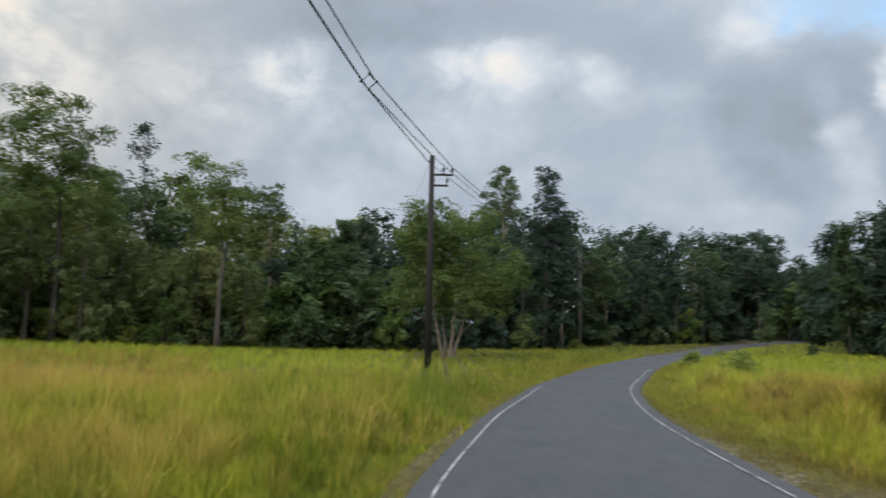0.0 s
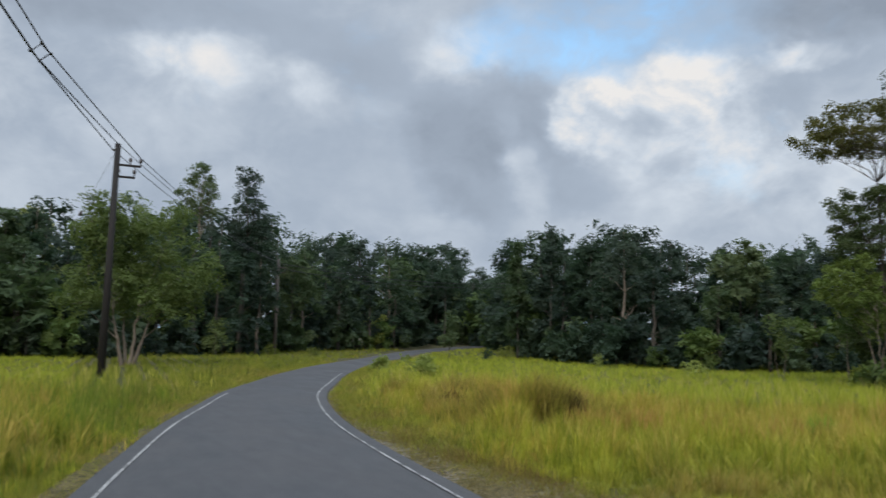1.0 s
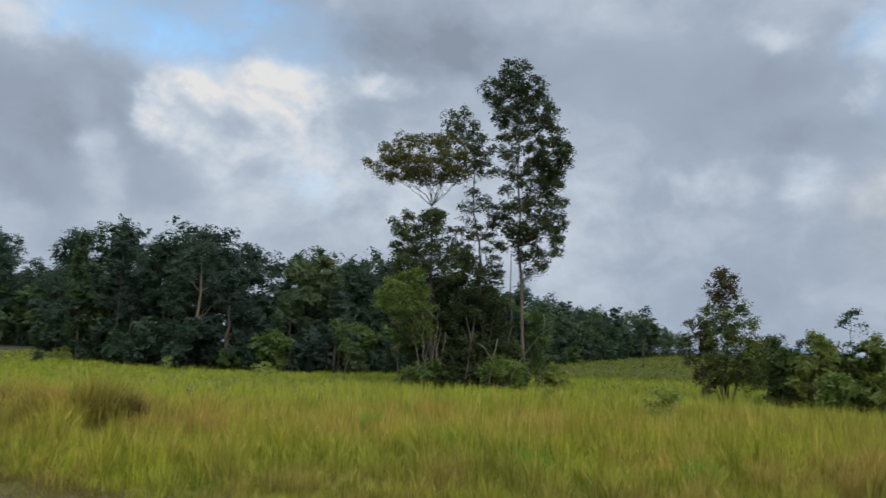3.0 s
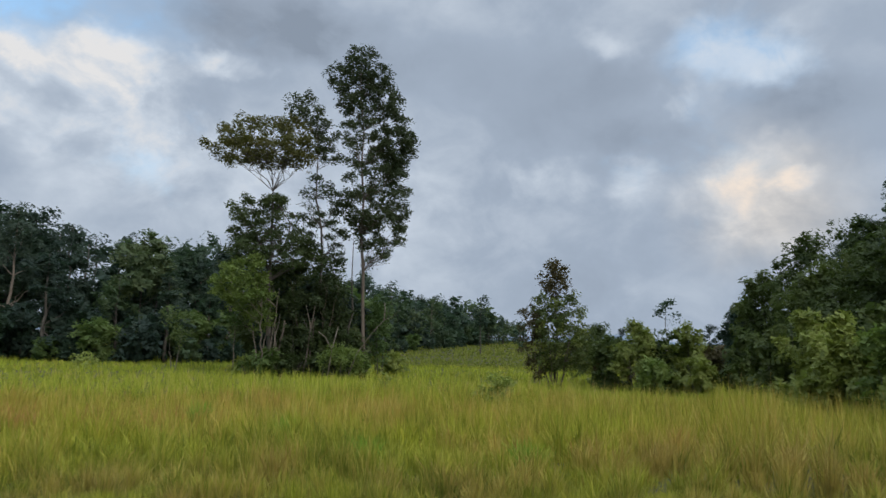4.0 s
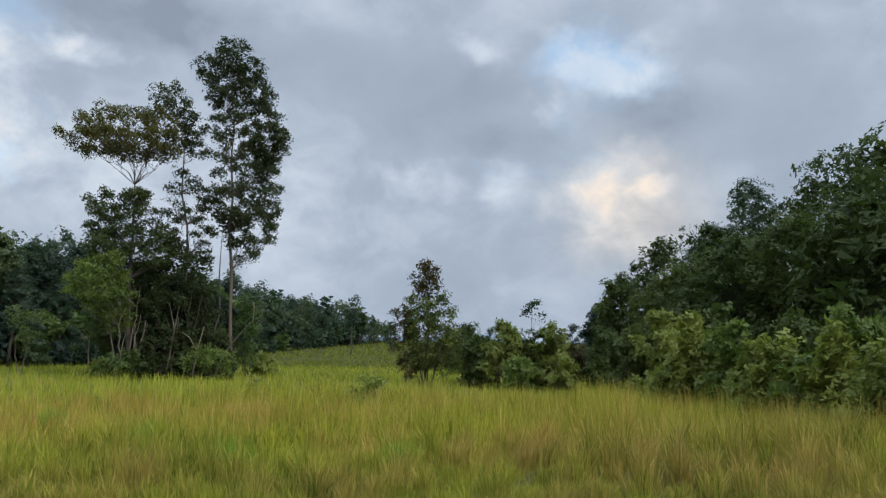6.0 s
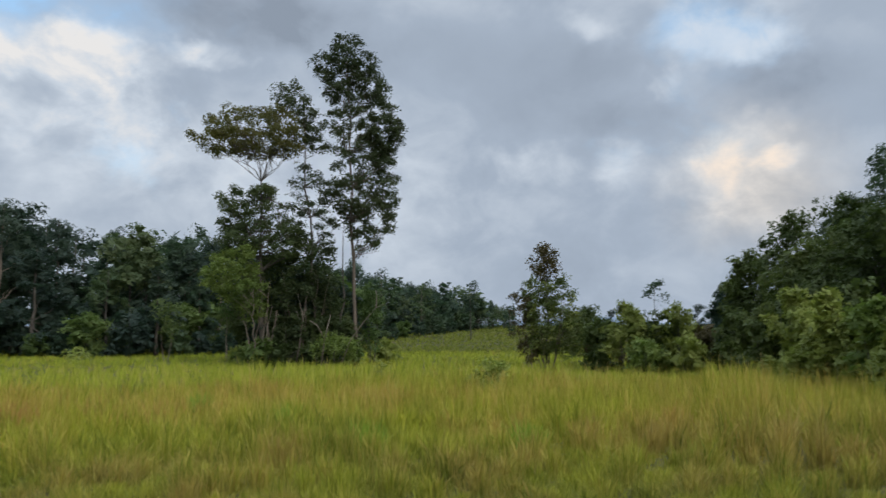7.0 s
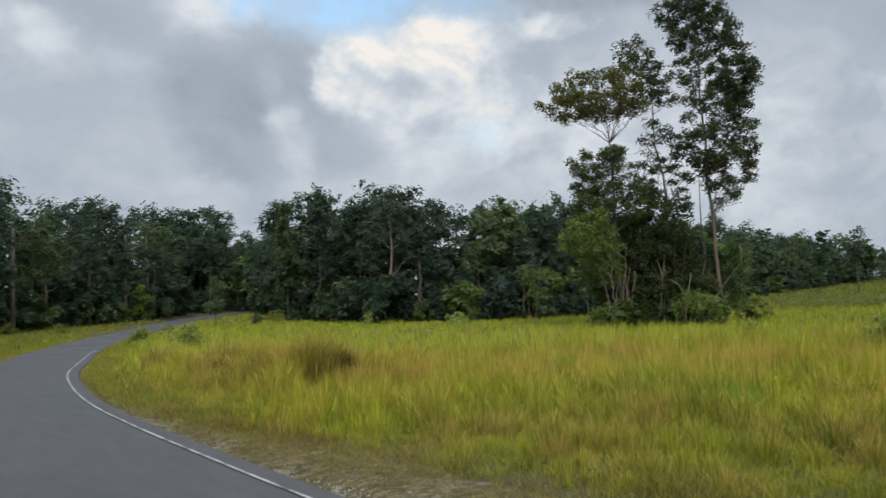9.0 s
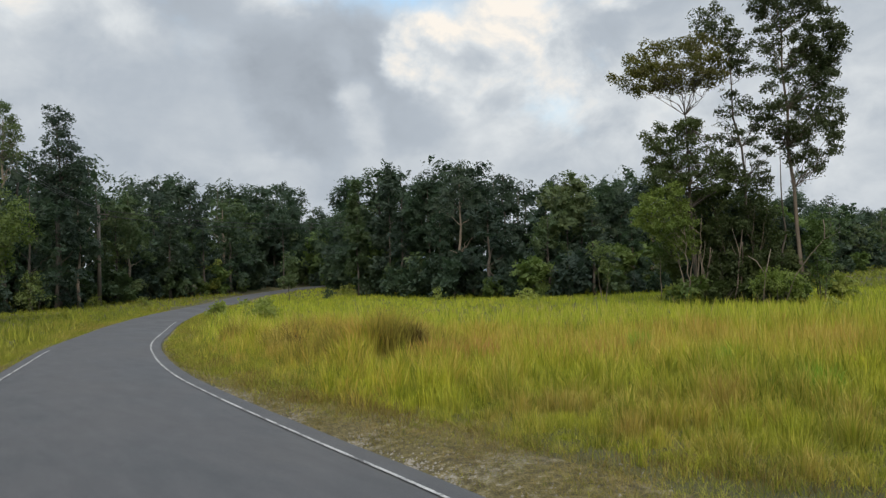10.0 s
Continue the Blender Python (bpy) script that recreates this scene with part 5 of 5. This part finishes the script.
for i, (yw, ds, hh, ww, mt) in enumerate(((77.2, 37.5, 2.6, 2.0, M_GROVE), (78.8, 36.5, 3.3, 2.5, M_BUSH), (80.6, 37, 2.9, 2.4, M_GROVE), (82.2, 36.5, 3.1, 2.3, M_BUSH), (84.2, 36, 2.2, 1.8, M_RUSTY), (80.2, 35, 1.6, 1.6, M_BRIGHT), (83.0, 34.5, 1.8, 1.5, M_BUSH), (76.0, 46, 3.4, 3.0, M_GROVE), (86.0, 35, 2.9, 2.2, M_GROVE), (77.5, 40, 1.8, 2.0, M_RUSTY),
                                        (88.2, 30, 2.8, 1.7, M_GROVE), (89.7, 28.5, 3.5, 1.8, M_BUSH), (91.0, 28, 2.7, 1.6, M_BUSH), (92.2, 26, 3.2, 1.5, M_BUSH), (93.6, 25.5, 2.3, 1.6, M_BUSH), (94.8, 24, 2.9, 1.4, M_BRIGHT), (96.4, 23, 2.2, 1.6, M_BUSH), (97.8, 22, 2.5, 1.4, M_BUSH), (99.6, 21, 1.9, 1.5, M_BRIGHT), (101.2, 20.5, 2.6, 1.5, M_BUSH), (102.6, 21, 3.1, 1.6, M_BRIGHT), (104.4, 18.5, 2.2, 1.8, M_BUSH), (106.4, 18, 2.6, 1.7, M_BUSH), (108.4, 17.5, 2.2, 2.2, M_BUSH), (103.4, 18.0, 1.2, 1.4, M_BUSH), (90.4, 26.5, 1.4, 1.5, M_BUSH), (95.6, 22.5, 1.3, 1.4, M_BUSH), (99.0, 24, 3.0, 2.0, M_GROVE), (94.0, 29, 3.6, 2.4, M_GROVE))):
    r2 = np.random.default_rng(700 + i)
    tree("hedge_bush", HEDGE, spot(yw, ds), hh * 0.9, 0.04, M_BARK, [(pads_for("column" if i % 3 == 1 else "full", hh, ww * 1.15, r2, 24), mt, int(1500 * hh), "")], 0.115, 360 + i, per=6, tri=True, category="bush", group="hedge bushes", stems=4, spread=0.4)
for i, (yw, ds, hh, ww, mt) in enumerate(((86.0, 56, 5.2, 3.2, M_FOREST), (87.4, 54, 7.2, 4.4, M_GROVE), (90.4, 52, 9.6, 5.0, M_GROVE), (93.2, 50, 9.8, 5.6, M_GROVE), (96.4, 49, 12.6, 5.0, M_FOREST), (99.0, 48, 11.2, 6.0, M_GROVE), (101.6, 46, 13.0, 6.4, M_GROVE), (105.4, 44, 13.4, 7.0, M_GROVE), (109.5, 42, 14, 7.4, M_GROVE),
                                        (91.6, 40, 6.2, 5.4, M_GROVE), (95.4, 38, 7.4, 5.4, M_GROVE), (99.4, 36, 7.8, 5.6, M_GROVE), (103.8, 34, 8.4, 6.0, M_GROVE), (108.4, 32, 8.6, 6.0, M_GROVE), (94.5, 60, 11.5, 6.5, M_DARK), (103, 56, 15, 7, M_DARK))):
    r2 = np.random.default_rng(740 + i)
    tree("grove_tree", "dense green tree in the grove beside the meadow", spot(yw, ds), hh * 0.86, 0.2, M_BARK, [(pads_for("full", hh, ww * 1.12, r2, 60), mt, 19000 if yw < 103 else 5000, "")], 0.15 if yw < 103 else 0.3, 380 + i, per=6, group="grove trees", tri=True, twigs=1, fill=0.35)

# ---------------------------------------------------------------- weeds, tussocks and saplings in the grass
def weed(label, x, y, height, width, mat, leaves, leaf, seed, category="bush"):
    r2 = np.random.default_rng(seed)
    z = float(ground_z(np.array([x]), np.array([y]))[0])
    tree("meadow_bush", label, Matrix.Translation((x, y, z)), height, 0.025, M_BARK, [(pads_for("full", height, width, r2, 9), mat, leaves, "")], leaf, seed, per=5, category=category, group="meadow bushes", stems=5, spread=width * 0.25)


weed("bright leafy bush in the grass beside the road", 14.4, 38.4, 1.05, 2.6, M_LIME, 2200, 0.15, 801)
weed("low leafy bush at the road's edge", 14.6, 45.4, 0.85, 1.5, M_LIME, 800, 0.16, 802)
weed("leafy green weed standing in the tall grass", 23.3, 8.9, 1.0, 1.5, M_LIME, 1000, 0.12, 803)
weed("small dark weed in the tall grass", 26.7, 14.9, 0.95, 0.7, M_BUSH, 260, 0.11, 804)
weed("small green sapling rising from the meadow", 42.4, 63.6, 1.7, 0.9, M_BRIGHT, 350, 0.16, 805)
weed("low leafy bush in the meadow", 34.6, 41.0, 1.0, 1.7, M_LIME, 700, 0.14, 806)
weed("small bright sapling in the meadow", 35.4, 53.0, 1.25, 0.8, M_LIME, 300, 0.15, 818)
weed("pale green bush in the meadow", 41.8, 81.5, 1.6, 1.9, M_BUSH, 500, 0.2, 807)
weed("low bush at the meadow's far edge", 36.0, 75.0, 1.3, 1.5, M_FOREST, 400, 0.2, 808)
weed("leafy green shrub before the dark forest", 8.4, 76.0, 3.2, 3.4, M_PALELEAF, 1100, 0.24, 809)
weed("tall leafy shrub at the foot of large trees", -25.6, 52.5, 4.6, 4.0, M_BUSH, 2600, 0.2, 815)
weed("tall leafy shrub at the foot of large trees", -29.5, 51.0, 5.2, 4.4, M_UNDER, 2600, 0.2, 816)
weed("leafy shrub at the forest's foot", -19.5, 55.0, 3.6, 3.8, M_UNDER, 1900, 0.2, 817)
weed("low scrub at the foot of large trees", -27.0, 54.0, 1.5, 3.6, M_BUSH, 1300, 0.18, 810)
weed("low scrub at the foot of large trees", -22.5, 55.0, 1.3, 3.2, M_BUSH, 1000, 0.18, 811)
weed("bright leafy shrub at the forest's foot", 33.0, 105.0, 5.0, 4.6, M_BUSH, 1500, 0.26, 812)


weed("low leafy scrub at the foot of a utility pole", 14.6, 84.0, 1.0, 2.6, M_BUSH, 600, 0.16, 813)
weed("low bush on the grassy bank beside the road", 18.4, 80.0, 0.9, 1.6, M_BUSH, 350, 0.16, 814)


def tussock(label, x, y, radius, height, count, mat, seed, lean=0.22):
    """A clump of arching dry blades, tall in its middle."""
    r2 = np.random.default_rng(seed)
    a, q = r2.uniform(0, 6.283, count), np.sqrt(r2.random(count)) * radius
    bx, by = x + q * np.cos(a), y + q * np.sin(a)
    h = height * np.sqrt(np.maximum(0.05, 1 - (q / radius) ** 2 * 0.6)) * r2.uniform(0.4, 1.15, count)
    w = np.full(count, 0.016) * r2.uniform(0.6, 1.4, count)
    out = np.stack([np.cos(a) * q, np.sin(a) * q, np.zeros(count)], 1) * (0.3 / radius)
    tagged(new("tussock", blades("tussock", bx, by, h, w, mat, r2, lean, away=out)), label, "tussock", "grass tussocks")


TUS = "tall dry brown grass tussock standing above the meadow"
for i, (x, y, r, h, n) in enumerate(((8.2, 16.7, 0.5, 1.05, 700), (8.6, 15.9, 0.5, 1.25, 900), (9.0, 15.7, 0.5, 1.4, 1000), (9.45, 16.2, 0.5, 1.3, 800), (9.95, 16.1, 0.45, 1.05, 500), (12.9, 17.2, 0.6, 0.9, 600), (9.3, 21.2, 0.5, 1.05, 700), (10.3, 21.5, 0.55, 1.1, 700), (8.6, 25.0, 0.5, 0.9, 450), (9.4, 18.6, 0.5, 1.0, 600), (7.7, 19.2, 0.4, 0.8, 400), (10.9, 18.9, 0.5, 0.9, 450))):
    tussock(TUS, x, y, r, h * 1.05, n, (M_TUSSOCK, M_STRAW)[i % 2], 830 + i)
rt = np.random.default_rng(63)
for i in range(22):
    a, q = rt.uniform(0, 6.283), math.sqrt(rt.random())
    y = 19 + 7.0 * q * math.sin(a)
    x = float(np.interp(y, RC[:, 1], RC[:, 0])) + 4.3 + 2.4 * (1 + q * math.cos(a))
    tussock("brown-tipped grass tussock in the rough meadow edge", x, y, float(rt.uniform(0.3, 0.55)), float(rt.uniform(0.6, 0.95)), int(rt.uniform(220, 480)), (M_TUSSOCK, M_STRAW, M_GRASS)[i % 3], 870 + i)
# dark blades that paint the shade in the gaps between tussocks
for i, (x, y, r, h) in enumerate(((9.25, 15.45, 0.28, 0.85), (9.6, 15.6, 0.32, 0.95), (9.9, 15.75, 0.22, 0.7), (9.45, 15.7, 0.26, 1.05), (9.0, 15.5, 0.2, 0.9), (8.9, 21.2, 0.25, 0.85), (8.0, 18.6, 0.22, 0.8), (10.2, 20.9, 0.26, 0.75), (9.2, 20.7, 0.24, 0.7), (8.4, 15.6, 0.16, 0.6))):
    tussock("dead brown blades darkened to paint the shaded hollow between tussocks", x, y, r, h, 420, M_DEAD_SHADE, 895 + i, 0.18)
for i, (x, y, r, n) in enumerate(((9.9, 13.6, 0.8, 330), (11.2, 12.6, 0.7, 220), (9.0, 13.9, 0.5, 130), (10.9, 10.6, 0.6, 150), (12.6, 11.8, 0.7, 160), (10.4, 14.2, 0.7, 320), (9.5, 14.6, 0.5, 260))):
    tussock("orange-russet tuft of dry grass in the meadow", x, y, r, 0.72, n, M_ORANGE, 905 + i)
for i, (x, y) in enumerate(((10.66, 6.17), (11.75, 3.91), (12.6, 9.0), (14.0, 12.5))):
    tussock("fresh bright green grass tuft in the meadow", x, y, 0.3, 0.62, 360, M_FRESH, 850 + i)

# ---------------------------------------------------------------- distant ridge
rv, rf, rc = [], [], []
for i in range(61):
    yw = -50 + i * 3
    el = 1.0 + 3.0 * math.exp(-((yw - 25) / 9) ** 2) + 0.3 * math.sin(yw * 0.35) + 0.2 * math.sin(yw * 0.9 + 1)
    for dist, up_ in ((900, -10), (1000, math.tan(radians(el)) * 1000), (1150, -10)):
        x, y, _ = at(yw, dist)
        rv.append((x, y, up_))
for i in range(60):
    for k in range(2):
        a = i * 3 + k
        rf += [a, a + 3, a + 4, a + 1]
        rc.append(4)
tagged(new("backdrop", mesh_from("backdrop", rv, rf, rc, M_HILL, smooth=True)), "distant hill beyond the forest, blue-grey with painted haze", "hill", kind="structure")

# ---------------------------------------------------------------- utility poles and cables
POLES = [(-7.1, -12.0, 0.0), at(-1.3, 37.8), at(10.15, 88), at(28.0, 112)]
H = 10.6


def utility_pole(x, y, z, height, r, mat, label):
    ob = thing("utility_pole", label, "utility pole", Matrix.Translation((x, y, z)), "utility poles")
    part("post", Tubes().tube([(0, 0, -0.3), (0, 0, height * 0.5), (0, 0, height)], [r * 1.25, r * 1.05, r * 0.85], 12).mesh("post", mat), ob)
    for zz, ln, ks in ((height - 0.97, 1.06, (0.55, 0.97)), (height - 1.52, 0.82, (0.12, 0.95))):
        arm = part("crossarm", Tubes().box((0.0, -0.05, zz - 0.045), (ln, 0.05, zz + 0.045)).mesh("crossarm", mat, False), ob)
        for k in ks:
            part("insulator", Tubes().tube([(ln * k, 0, zz + 0.045), (ln * k, 0, zz + 0.18), (ln * k, 0, zz + 0.2), (ln * k, 0, zz + 0.28), (ln * k, 0, zz + 0.38)], [0.03, 0.03, 0.075, 0.075, 0.045], 8).mesh("insulator", M_CERAMIC), arm)
    part("bracket", Tubes().box((-0.22, -0.04, height - 0.34), (0.0, 0.04, height - 0.26)).mesh("bracket", M_STEEL, False), ob, "small steel cable bracket")
    return ob


utility_pole(*POLES[1], H, 0.15, M_WOOD, "dark tarred utility pole with two short crossarms in grass")
utility_pole(*POLES[2], H, 0.17, M_GREYPOLE, "weathered grey utility pole with short crossarms beside the road")
utility_pole(*POLES[0], H, 0.15, M_WOOD, "dark tarred utility pole carrying the cables on")
utility_pole(*POLES[3], H, 0.14, M_GREYPOLE, "weathered grey utility pole half hidden in the forest")


def cable(points, sags, r=0.02):
    pts = []
    for a, b, sag in zip(points, points[1:], sags):
        for i in range(17):
            t = i / 16
            p = Vector(a).lerp(Vector(b), t)
            p.z -= sag * 4 * t * (1 - t)
            if not pts or (pts[-1] - p).length > 1e-4:
                pts.append(p)
    tagged(new("power_cable", Tubes().tube(pts, [r] * len(pts), 6).mesh("power_cable", M_WIRE)), "thin black overhead power cable strung between poles", "cable", "power cables")


MID = Vector((-2.92, 25.3, 10.28))
for (ox, oz), (sx, sz) in zip(((-0.2, -0.3), (0.0, 0.0), (1.03, -0.58)), ((-0.16, -0.1), (-0.08, -0.18), (0.16, 0.12))):
    cable([Vector(POLES[0]) + Vector((sx, 0, 10.9 + sz)), MID + Vector((sx, 0, sz)), Vector(POLES[1]) + Vector((ox, 0, H + oz))], [0.25, 0.02], 0.023)
    cable([Vector(POLES[1]) + Vector((ox, 0, H + oz)), Vector(POLES[2]) + Vector((max(ox, 0), 0, H + min(oz, -0.3)))], [0.8], 0.017)
for ox, oz in ((1.03, -0.6), (0.78, -1.15)):
    cable([Vector(POLES[2]) + Vector((ox, 0, H + oz)), Vector(POLES[3]) + Vector((ox, 0, H + oz))], [0.9], 0.03)
sp = thing("cable_spacer", "dark diamond-shaped spacer clamped on the overhead cables", "cable spacer", Matrix.Translation(MID))
ringpts = [(0.26 * math.cos(k * math.pi / 2), 0.0, 0.26 * math.sin(k * math.pi / 2)) for k in range(5)]
part("ring", Tubes().tube(ringpts, [0.025] * 5, 6).mesh("ring", M_WIRE), sp)
for k in range(4):
    p = Vector((0.26 * math.cos(k * math.pi / 2), 0.0, 0.26 * math.sin(k * math.pi / 2)))
    part("clamp", Tubes().tube([p * 0.9, p * 1.25], [0.045, 0.04], 8).mesh("clamp", M_WIRE), sp)
guy = Vector(POLES[1]) + Vector((-0.1, 0, H - 0.4))
gend = Vector(POLES[1]) + Vector((-4.6, 2.0, -0.1))
tagged(new("guy_wire", Tubes().tube([guy, gend], [0.007, 0.007], 5).mesh("guy_wire", M_STEEL)), "thin grey guy wire bracing the utility pole", "wire")
gp = guy.lerp(gend, 0.28)
gd = (gend - guy).normalized()
tagged(new("guy_insulator", Tubes().tube([gp - gd * 0.12, gp, gp + gd * 0.12], [0.05, 0.075, 0.05], 8).mesh("guy_insulator", M_CERAMIC)), "small dark strain insulator on the guy wire", "insulator")
